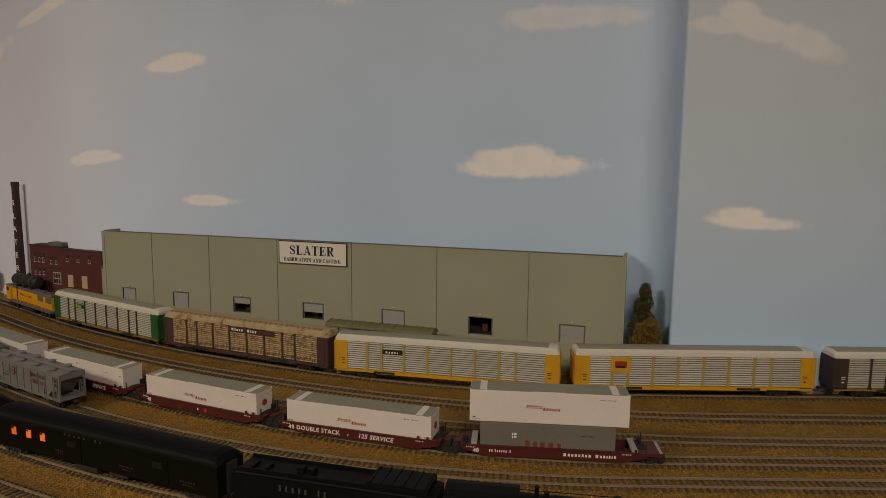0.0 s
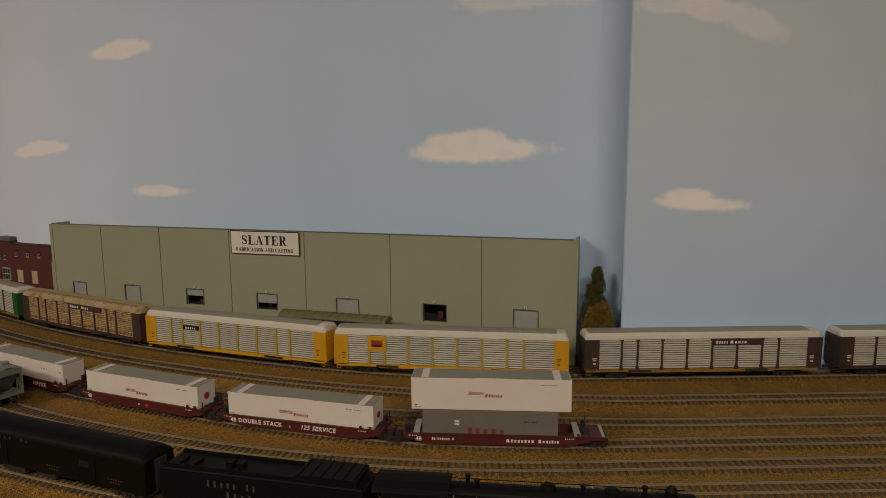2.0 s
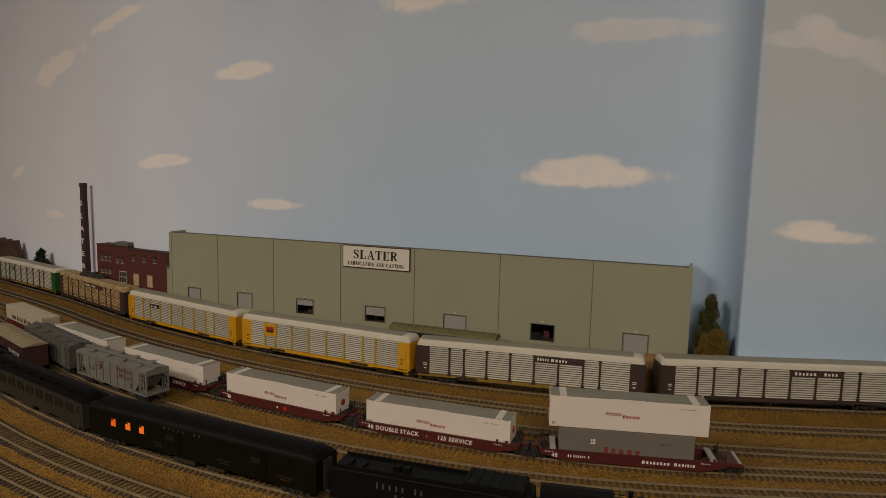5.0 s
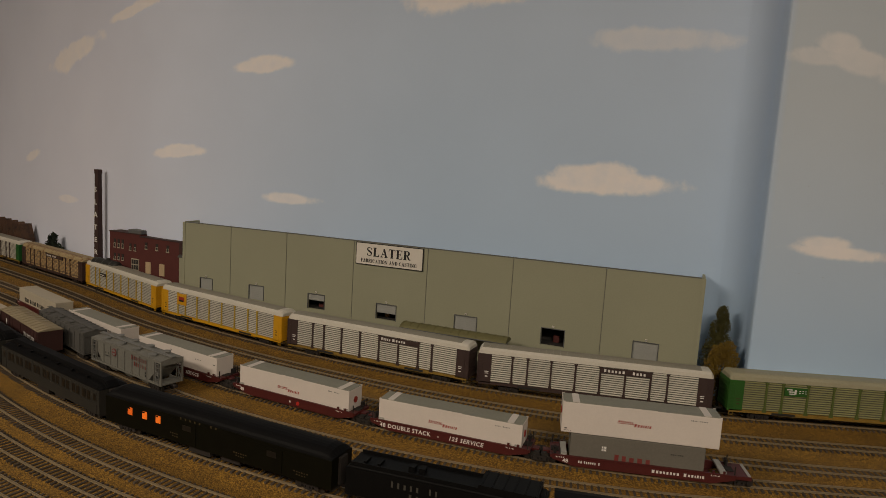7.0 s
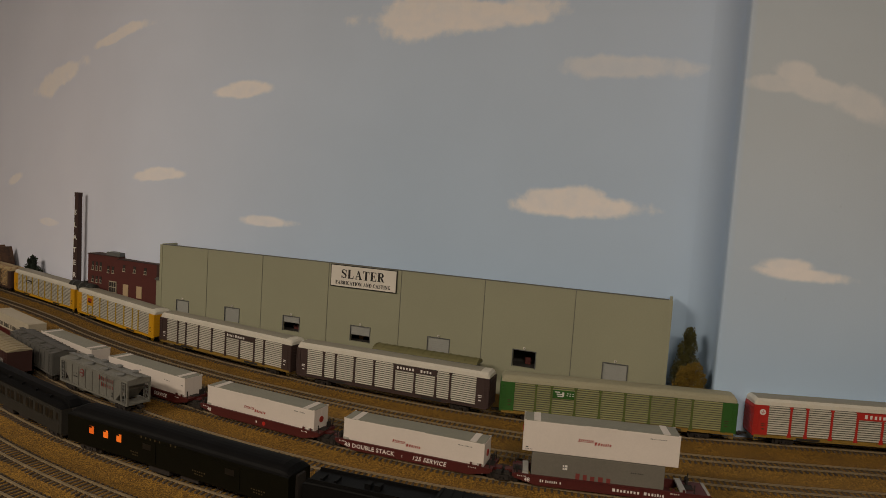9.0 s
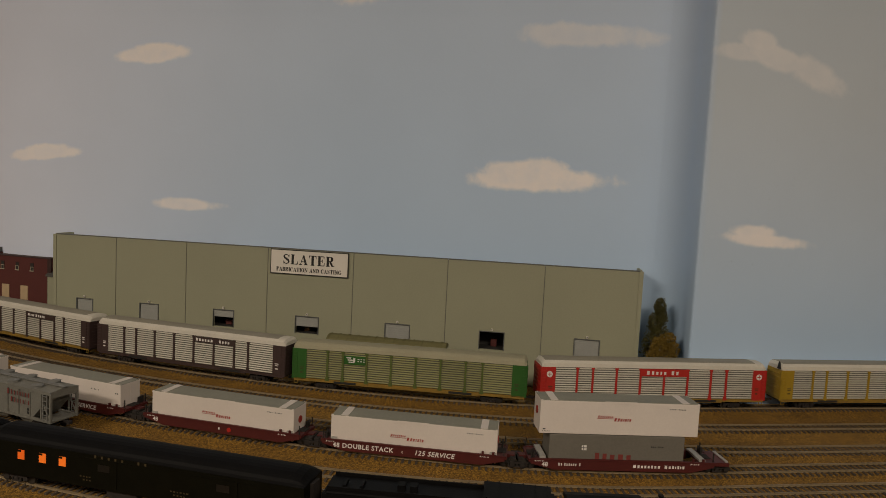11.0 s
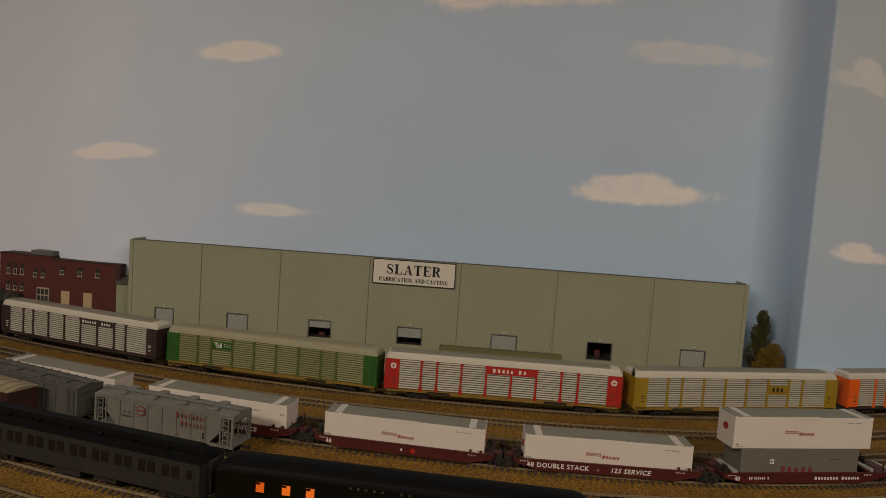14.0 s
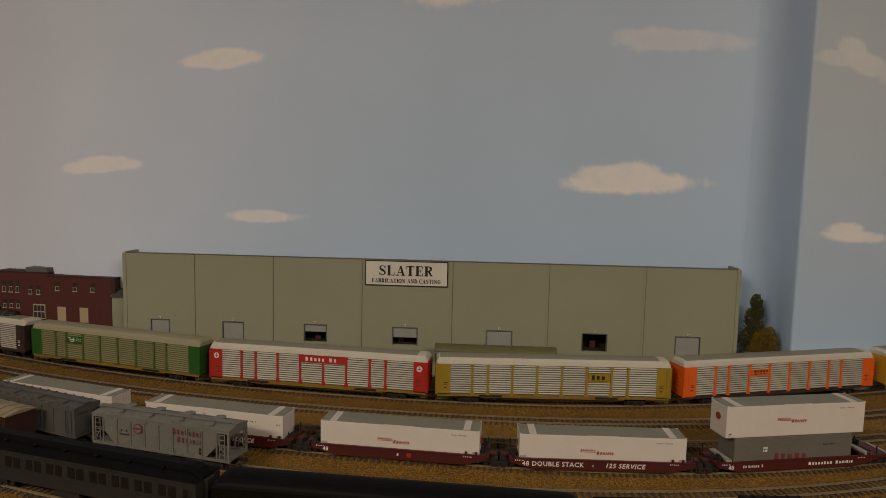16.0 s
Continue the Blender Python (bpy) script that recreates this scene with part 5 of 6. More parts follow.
def marks_numbered(c):
    lettering(c, "48", 0.0046, -0.083, -0.0173, 0.0062, WHITE_INK, bold=0.0001)
    word_bars(c, [0.0028], 0.0026, -0.002, -0.0172, 0.0066, WHITE_INK)
    bm = bmesh.new()
    rod(bm, (0.012, -0.0176, 0.0078), (0.012, -0.0170, 0.0078), 0.0026, 14)
    part("round_emblem", bm, RED, c, "round red emblem")


def marks_end(c):
    lettering(c, "48", 0.0046, -0.083, -0.0173, 0.0058, WHITE_INK, bold=0.0001)
    word_bars(c, [0.0018, 0.0018, -0.0006, 0.0016, 0.0016, 0.0016, 0.0016, 0.0016, 0.0016, -0.0012, 0.0018], 0.0030, -0.069, -0.0172, 0.0068, WHITE_INK, gap=0.0007)
    word_bars(c, [0.0042, 0.0032, 0.0030, 0.0030, 0.0030, 0.0030, 0.0030, 0.0034, -0.0026, 0.0040, 0.0030, 0.0030, 0.0016, 0.0026, 0.0016, 0.0030], 0.0034, 0.010, -0.0172, 0.0062, WHITE_INK, gap=0.0006)


WHITE_LABEL = "white shipping container with flat grey roof and red script bars"
CARS = [(0.942, marks_end), (0.725, marks_double), (0.505, marks_numbered), (0.284, marks_service), (0.063, marks_numbered)]
for i, (x, marks) in enumerate(CARS):
    well_car(x, "maroon well car carrying two stacked containers" if i == 0 else "maroon well car carrying one white container", marks, i == 0)
    m = on_track(4, x, 0.19)
    if i == 0:
        container(m @ pose(-0.007, 0, 0.0046), 0.0720, 0.0350, CONT_GREY, CONT_GREY, "grey shipping container with red letter bars under a white one", grey_marks, False)
        container(m @ pose(-0.006, 0, 0.0401), 0.0845, 0.0352, WHITE, ROOF_GREY, "white shipping container stacked on a grey one, red script bars", script_logo)
    else:
        container(m @ pose(0, 0, 0.0046), 0.0895, 0.0355, WHITE, ROOF_GREY, WHITE_LABEL if i < 3 else "white shipping container with flat grey roof and small dark bars", script_logo if i < 3 else back_marks)
well_car(-0.165, "maroon well car carrying one beige container")
container(on_track(4, -0.165, 0.19) @ pose(0, 0, 0.0046), 0.0915, 0.0355, BEIGE, BEIGE, "beige shipping container with black letter bars", lambda c, half, height, w: word_bars(c, [0.005, 0.004, 0.005, 0.004, -0.003, 0.006, 0.004, 0.005, 0.005, 0.004, -0.003, 0.006, 0.005, 0.004, 0.005, 0.005, 0.005], 0.0085, -0.062, -w - 0.0001, 0.012, INK, gap=0.0014))


# ---- covered hoppers and boxcar on the next track ----
def covered_hopper(m, half, body, trim, label, hatches, marks=None):
    h = thing("covered_hopper_car", label, "railway car", m, "freight cars")
    w, top = 0.0168, 0.0450
    bm = bmesh.new()
    prof = [(-half + 0.012, top), (half - 0.012, top), (half - 0.012, 0.030), (half - 0.030, 0.012), (-half + 0.030, 0.012), (-half + 0.012, 0.030)]
    if hatches == "long":
        prof = [(-half + 0.002, top), (half - 0.002, top), (half - 0.002, 0.0135), (half - 0.030, 0.0115), (-half + 0.030, 0.0115), (-half + 0.002, 0.0135)]
    a = [bm.verts.new((x, -w + 0.0008, z)) for x, z in prof]
    b = [bm.verts.new((x, w - 0.0008, z)) for x, z in prof]
    for i in range(6):
        j = (i + 1) % 6
        bm.faces.new((a[i], a[j], b[j], b[i]))
    bm.faces.new(a[::-1])
    bm.faces.new(b)
    part("body", bm, body, h)
    for s in (-1, 1):
        part("side_sill", boxes((-half, half, min(s * w, s * (w - 0.002)), max(s * w, s * (w - 0.002)), 0.0115, 0.0145)), body, h)
        part("top_rail", boxes((-half, half, min(s * w, s * (w - 0.002)), max(s * w, s * (w - 0.002)), top - 0.0025, top)), body, h)
        for i in range(9):
            x = -half + 0.014 + i * (2 * half - 0.028) / 8
            part("side_rib", shared(("hopper_rib", body.name, s), lambda: boxes((-0.0007, 0.0007, min(s * (w - 0.0008), s * (w + 0.0004)), max(s * (w - 0.0008), s * (w + 0.0004)), 0.0145, top - 0.0025)), body), None, h, m=pose(x, 0, 0))
        for e in (-1, 1):
            f = part("end_frame", boxes((e * half - 0.0012, e * half + 0.0012, s * (w - 0.001) - 0.0011, s * (w - 0.001) + 0.0011, 0.0115, top)), body, h)
            bm = bmesh.new()
            rod(bm, (e * (half - 0.012), s * (w - 0.001), 0.031), (e * half, s * (w - 0.001), 0.0145), 0.0007, 5)
            rod(bm, (e * (half - 0.0005), s * (w - 0.001), 0.028), (e * (half - 0.012), s * (w - 0.001), 0.028), 0.0006, 5)
            part("end_brace", bm, body, f)
            ladder(h, e * (half - 0.0072), -w if s < 0 else w, 0.0125, 0.031, 0.0062, 6, trim, 0 if s < 0 else 180)
    for e in (-1, 1):
        part("end_platform", boxes((min(e * half, e * (half - 0.022)), max(e * half, e * (half - 0.022)), -w + 0.002, w - 0.002, 0.0115, 0.0130)), body, h)
        part("end_sheet", boxes((e * half - 0.0010, e * half + 0.0010, -w + 0.002, w - 0.002, top - 0.006, top)), body, h)
        truck(h, e * (half - 0.021))
    bays = 3
    for i in range(bays):
        x = (i - 1) * 0.040
        bm = bmesh.new()
        v = [bm.verts.new((x + sx * r, sy * 0.013 * q, z)) for r, q, z in ((0.018, 1.0, 0.0125), (0.006, 0.7, 0.0040)) for sx, sy in ((-1, -1), (1, -1), (1, 1), (-1, 1))]
        for k in range(4):
            bm.faces.new((v[k], v[(k + 1) % 4], v[4 + (k + 1) % 4], v[4 + k]))
        bm.faces.new(v[4:])
        part("discharge_chute", bm, body, h)
    bm = bmesh.new()
    prism(bm, [(-w - 0.0004, top), (-w - 0.0004, top + 0.0010), (0, top + 0.0034), (w + 0.0004, top + 0.0010), (w + 0.0004, top)], -half - 0.001, half + 0.001)
    r = part("roof", bm, body, h)
    part("running_board", boxes((-half - 0.004, half + 0.004, -0.0032, 0.0032, top + 0.0042, top + 0.0050), *[(x - 0.0006, x + 0.0006, -0.003, 0.003, top + 0.0026, top + 0.0042) for x in (-half + 0.01, -0.03, 0.0, 0.03, half - 0.01)]), trim, r)
    if hatches == "round":
        for i in range(4):
            for s in (-1, 1):
                x = -half + 0.028 + i * (2 * half - 0.056) / 3
                bm = bmesh.new()
                rod(bm, (x, s * 0.0102, top + 0.0014), (x, s * 0.0102, top + 0.0042), 0.0058, 18)
                rod(bm, (x, s * 0.0102, top + 0.0042), (x, s * 0.0102, top + 0.0052), 0.0064, 18, 0.0040)
                part("roof_hatch", bm, HATCH_GREY, r, "round pale grey roof hatch")
    else:
        for i in range(12):
            x = -half + 0.012 + i * (2 * half - 0.024) / 11
            part("roof_rib", boxes((x - 0.0010, x + 0.0010, -w, -0.004, top + 0.0006, top + 0.0022), (x - 0.0010, x + 0.0010, 0.004, w, top + 0.0006, top + 0.0022)), trim, r)
        for i in range(4):
            x = -half + 0.03 + i * (2 * half - 0.06) / 3
            part("roof_hatch", boxes((x - 0.008, x + 0.008, -0.0125, -0.0045, top + 0.0016, top + 0.0044)), trim, r)
    couplers(h, half)
    if marks:
        marks(h)
    return h


def hopper_marks(h):
    word_bars(h, [0.0034, 0.0024, 0.0022, 0.0020, 0.0022, 0.0018, 0.0022, 0.0020], 0.0058, 0.018, -0.0172, 0.0355, FADED_RED, "logo_mark", gap=0.0026)
    word_bars(h, [0.0032, 0.0022, 0.0020, 0.0010, 0.0020, 0.0010, 0.0020], 0.0058, 0.024, -0.0172, 0.0272, FADED_RED, "logo_mark", gap=0.0028)
    bm = bmesh.new()
    rod(bm, (-0.026, -0.0174, 0.0350), (-0.026, -0.0168, 0.0350), 0.0056, 20)
    e = part("round_emblem", bm, FADED_RED, h, "faded round red emblem")
    bm = bmesh.new()
    rod(bm, (-0.026, -0.0176, 0.0350), (-0.026, -0.0174, 0.0350), 0.0044, 20)
    part("emblem_face", bm, HATCH_GREY, e)
    part("emblem_bar", boxes((-0.030, -0.022, -0.0178, -0.0176, 0.0342, 0.0360)), FADED_RED, e)
    word_bars(h, [0.0016, -0.003, 0.0016], 0.0022, -0.048, -0.0172, 0.0300, PLATE_BLACK, "data_mark")
    word_bars(h, [0.0014] * 6, 0.0016, -0.050, -0.0172, 0.0262, PLATE_BLACK, "data_mark")
    word_bars(h, [0.0040], 0.0028, 0.0505, -0.0172, 0.0210, PLATE_BLACK, "data_mark")
    word_bars(h, [0.0040], 0.0028, 0.0505, -0.0172, 0.0172, PLATE_BLACK, "data_mark")


covered_hopper(on_track(5, 0.252, 0.13), 0.0860, HOPPER_GREY, HATCH_GREY, "weathered grey covered hopper car with round hatches and red bars", "round", hopper_marks)
covered_hopper(on_track(5, 0.056, 0.13), 0.0920, HOPPER_DARK, HOPPER_DARK, "sooty grey covered hopper car with ribbed roof", "long")


def boxcar(x):
    half, w = 0.092, 0.0168
    b = thing("boxcar", "dark maroon boxcar with a tan ribbed roof", "railway car", on_track(10, x, 0.13), "freight cars")
    part("body", boxes((-half, half, -w, w, 0.0115, 0.0440)), BOXCAR_BROWN, b)
    for i in range(13):
        xx = -half + 0.006 + i * (2 * half - 0.012) / 12
        if abs(xx) > 0.016:
            part("side_rib", shared("boxcar_rib", lambda: boxes((-0.0006, 0.0006, -w - 0.0006, -w, 0.0120, 0.0435)), BOXCAR_BROWN), None, b, m=pose(xx, 0, 0))
    d = part("door", boxes((-0.0145, 0.0145, -w - 0.0012, -w, 0.0125, 0.0420)), BOXCAR_BROWN, b)
    part("door_track", boxes((-0.034, 0.034, -w - 0.0016, -w, 0.0420, 0.0432)), BOXCAR_BROWN, d)
    bm = bmesh.new()
    prism(bm, [(-w - 0.0006, 0.0440), (-w - 0.0006, 0.0450), (0, 0.0482), (w + 0.0006, 0.0450), (w + 0.0006, 0.0440)], -half - 0.001, half + 0.001)
    r = part("roof", bm, TAN_ROOF, b, "tan ribbed roof")
    for i in range(12):
        xx = -half + 0.008 + i * (2 * half - 0.016) / 11
        bm = bmesh.new()
        prism(bm, [(-w, 0.0452), (-w, 0.0460), (0, 0.0492), (w, 0.0460), (w, 0.0452), (0, 0.0480)], xx - 0.0012, xx + 0.0012)
        part("roof_rib", bm, TAN_ROOF, r)
    word_bars(b, [0.0052, 0.0018, 0.0040, 0.0060, 0.0046, 0.0044, 0.0044, 0.0040, 0.0040], 0.0068, 0.028, -w - 0.0006, 0.0260, WHITE_INK, gap=0.0012)
    word_bars(b, [0.0024] * 5, 0.0034, 0.046, -w - 0.0006, 0.0180, WHITE_INK, gap=0.0012)
    word_bars(b, [0.0060], 0.0090, -0.060, -w - 0.0006, 0.0270, WHITE_INK, "round_emblem")
    ladder(b, half - 0.005, -w, 0.0120, 0.031, 0.006, 7, BOXCAR_BROWN)
    ladder(b, -half + 0.005, -w, 0.0120, 0.031, 0.006, 7, BOXCAR_BROWN)
    for e in (-1, 1):
        truck(b, e * 0.066)
    couplers(b, half)
    return b


boxcar(-0.002)


def gondola(x, body, load, label):
    half, w = 0.092, 0.0165
    g = thing("gondola_car", label, "railway car", on_track(10, x, 0.13), "freight cars")
    part("floor", boxes((-half, half, -w, w, 0.0115, 0.0140)), body, g)
    for s in (-1, 1):
        part("side", boxes((-half, half, min(s * w, s * (w - 0.0012)), max(s * w, s * (w - 0.0012)), 0.0140, 0.0300)), body, g)
        part("end", boxes((min(s * half, s * (half - 0.0012)), max(s * half, s * (half - 0.0012)), -w + 0.0012, w - 0.0012, 0.0140, 0.0300)), body, g)
        truck(g, s * 0.066)
    part("load", boxes((-half + 0.006, half - 0.006, -w + 0.003, w - 0.003, 0.0140, 0.0330)), load, g, "pale crated load")
    couplers(g, half)
    return g


gondola(-0.205, BLACK, BEIGE, "black gondola car with a pale crated load")


# ---- the passenger train in front ----
def passenger_body(half, w, material):
    bm = bmesh.new()
    box(bm, -half, half, -w, w, 0.0105, 0.0405)
    return bm


def clerestory_build(half, w):
    bm = bmesh.new()
    prof = [(-w - 0.0006, 0.0405), (-w - 0.0002, 0.0425), (-w + 0.0050, 0.0455), (-0.0082, 0.0462), (-0.0078, 0.0492), (-0.0050, 0.0508), (0.0050, 0.0508), (0.0078, 0.0492), (0.0082, 0.0462), (w - 0.0050, 0.0455), (w + 0.0002, 0.0425), (w + 0.0006, 0.0405)]
    rings = []
    for x, s in ((-half, 0.15), (-half + 0.006, 0.75), (-half + 0.014, 1.0), (half - 0.014, 1.0), (half - 0.006, 0.75), (half, 0.15)):
        rings.append([bm.verts.new((x, y, 0.0405 + (z - 0.0405) * s)) for y, z in prof])
    for a, b in zip(rings, rings[1:]):
        for i in range(len(prof)):
            j = (i + 1) % len(prof)
            bm.faces.new((a[i], a[j], b[j], b[i]))
    bm.faces.new(rings[0][::-1])
    bm.faces.new(rings[-1])
    return bm


def round_roof_build(half, w):
    bm = bmesh.new()
    prof = [(-w * 1.02 * math.cos(math.pi * i / 12), 0.0405 + 0.0095 * math.sin(math.pi * i / 12)) for i in range(13)]
    rings = []
    for x, s in ((-half, 0.2), (-half + 0.005, 0.8), (-half + 0.012, 1.0), (half - 0.012, 1.0), (half - 0.005, 0.8), (half, 0.2)):
        rings.append([bm.verts.new((x, y, 0.0405 + (z - 0.0405) * s)) for y, z in prof])
    for a, b in zip(rings, rings[1:]):
        for i in range(len(prof)):
            j = (i + 1) % len(prof)
            bm.faces.new((a[i], a[j], b[j], b[i]))
    bm.faces.new(rings[0][::-1])
    bm.faces.new(rings[-1])
    return bm


def under_gear(c, half):
    part("underframe", boxes((-half, half, -0.0145, 0.0145, 0.0085, 0.0105)), TRUCK_DARK, c)
    part("battery_box", boxes((-0.03, 0.0, -0.0140, 0.0140, 0.0030, 0.0085)), TRUCK_DARK, c)
    part("air_tank", boxes((0.015, 0.04, -0.0130, 0.0130, 0.0040, 0.0085)), TRUCK_DARK, c)
    for e in (-1, 1):
        truck(c, e * (half - 0.030), 0.013)
    couplers(c, half)


def coach(x0, x1):
    half, w = (x1 - x0) / 2, 0.0170
    c = thing("passenger_coach", "dark grey passenger coach with clerestory roof and dim windows", "railway car", on_track(6, (x0 + x1) / 2, 0.2), "passenger train")
    part("body", passenger_body(half, w, COACH_GREY), COACH_GREY, c)
    bm = clerestory_build(half, w)
    part("roof", bm, ROOF_BLACK, c, "black clerestory roof")
    part("belt_rail", boxes((-half, half, -w - 0.0005, -w, 0.0222, 0.0234), (-half, half, -w - 0.0005, -w, 0.0372, 0.0382)), COACH_GREY, c)
    n = 9
    for i in range(n):
        x = -half + 0.030 + i * (2 * half - 0.060) / (n - 1)
        for dx in (-0.0052, 0.0052):
            part("window", shared("coach_window", lambda: boxes((-0.0040, 0.0040, -w - 0.0003, -w, 0.0245, 0.0350)), COACH_WINDOW), None, c, m=pose(x + dx, 0, 0))
    for e in (-1, 1):
        part("end_door", boxes((e * (half - 0.010) - 0.0045, e * (half - 0.010) + 0.0045, -w - 0.0004, -w, 0.0120, 0.0375)), COACH_GREY, c)
        part("vestibule_window", boxes((e * (half - 0.010) - 0.0028, e * (half - 0.010) + 0.0028, -w - 0.0006, -w - 0.0004, 0.0265, 0.0345)), COACH_WINDOW, c)
        part("diaphragm", boxes((min(e * half, e * (half + 0.004)), max(e * half, e * (half + 0.004)), -0.006, 0.006, 0.0120, 0.0400)), TRUCK_DARK, c)
    for i in range(6):
        x = -half + 0.04 + i * (2 * half - 0.08) / 5
        part("roof_vent", boxes((x - 0.002, x + 0.002, -0.0125, -0.0095, 0.0455, 0.0480)), ROOF_BLACK, c)
    under_gear(c, half)
    return c


def baggage_car(x0, x1):
    half, w = (x1 - x0) / 2, 0.0172
    c = thing("baggage_car", "very dark green baggage car with three lit orange windows", "railway car", on_track(6, (x0 + x1) / 2, 0.22), "passenger train")
    part("body", passenger_body(half, w, PULLMAN), PULLMAN, c)
    part("roof", round_roof_build(half, w), ROOF_BLACK, c, "rounded black roof")
    part("letter_board", boxes((-half, half, -w - 0.0004, -w, 0.0372, 0.0400)), PULLMAN, c)
    for x in (-half + 0.040, -half + 0.063, -half + 0.084):
        wnd = part("window", boxes((x - 0.0036, x + 0.0036, -w - 0.0004, -w, 0.0255, 0.0340)), WARM_DIM if x < -half + 0.05 else WARM_WINDOW, c, "lit orange window")
        part("blind", boxes((x - 0.0036, x + 0.0002, -w - 0.0006, -w - 0.0004, 0.0322, 0.0340)), PULLMAN, wnd)
    for x in (-0.03, 0.085):
        d = part("baggage_door", boxes((x - 0.013, x + 0.013, -w - 0.0006, -w, 0.0125, 0.0365)), PULLMAN, c)
        part("door_rail", boxes((x - 0.028, x + 0.028, -w - 0.0009, -w, 0.0366, 0.0372)), PULLMAN, d)
        part("door_window", boxes((x - 0.006, x + 0.006, -w - 0.0008, -w - 0.0006, 0.0265, 0.0325)), COACH_WINDOW, d)
    word_bars(c, [0.0026, 0.0026, 0.0026, 0.0026, 0.0026, -0.005, 0.0026, 0.0026], 0.0026, -0.040, -w - 0.0004, 0.0376, GOLD_INK, gap=0.0042)
    for x, z in ((-0.055, 0.019), (0.035, 0.019), (0.112, 0.019)):
        word_bars(c, [0.0022, 0.0026, 0.0020, 0.0024, 0.0022, 0.0026], 0.0012, x, -w, z, GOLD_INK, "data_mark")
        word_bars(c, [0.0026, 0.0022, 0.0026, 0.0020], 0.0012, x + 0.003, -w, z - 0.003, GOLD_INK, "data_mark")
    for e in (-1, 1):
        part("diaphragm", boxes((min(e * half, e * (half + 0.003)), max(e * half, e * (half + 0.003)), -0.006, 0.006, 0.0120, 0.0400)), TRUCK_DARK, c)
    under_gear(c, half)
    return c


coach(-0.186, 0.079)
coach(0.089, 0.353)
baggage_car(0.362, 0.676)


def tender(x0, x1):
    half, w = (x1 - x0) / 2, 0.0172
    t = thing("steam_tender", "black oil tender with pale lettering bars behind the steam engine", "tender", on_track(6, (x0 + x1) / 2, 0.13), "passenger train")
    bm = bmesh.new()
    box(bm, -half, half, -w, w, 0.0110, 0.0400)
    bmesh.ops.bevel(bm, geom=[e for e in bm.edges if abs(e.verts[0].co.z - e.verts[1].co.z) < 1e-6 and e.verts[0].co.z > 0.03], offset=0.0025, segments=3, affect="EDGES")
    part("tank", bm, BLACK, t)
    part("deck_rim", boxes((-half + 0.003, half - 0.06, -w + 0.003, -w + 0.0042, 0.0400, 0.0424), (-half + 0.003, half - 0.06, w - 0.0042, w - 0.003, 0.0400, 0.0424)), BLACK, t)
    for x in (-half + 0.016, -half + 0.030):
        part("deck_rail", boxes((x - 0.0012, x + 0.0012, -0.010, 0.002, 0.0400, 0.0428)), BLACK, t)
    for x in (-half + 0.062, -half + 0.072):
        part("hatch", boxes((x - 0.003, x + 0.003, -0.007, 0.001, 0.0400, 0.0450)), BLACK, t)
    part("fuel_bunker", boxes((half - 0.060, half - 0.006, -w + 0.002, w - 0.002, 0.0400, 0.0455)), BLACK, t)
    for i in range(6):
        part("rib", boxes((half - 0.058 + i * 0.0098, half - 0.0568 + i * 0.0098, -w + 0.0018, w - 0.0018, 0.0455, 0.0462)), BLACK, t)
    word_bars(t, [0.0028, 0.0028, 0.0030, 0.0026, 0.0028, -0.003, 0.0024, 0.0024], 0.0060, -0.048, -w - 0.0001, 0.0267, DULL_INK, gap=0.0034)
    word_bars(t, [0.0034, 0.0034, 0.0034, 0.0034], 0.0080, -0.030, -w - 0.0001, 0.0155, DULL_INK, gap=0.0034)
    part("underframe", boxes((-half, half, -0.0145, 0.0145, 0.0085, 0.0110)), TRUCK_DARK, t)
    for e in (-1, 1):
        tr = truck(t, e * 0.060, 0.017)
        part("wheelset", MESHES["wheelset"], None, tr, m=pose(0, 0, 0.0052))
    couplers(t, half)
    return t


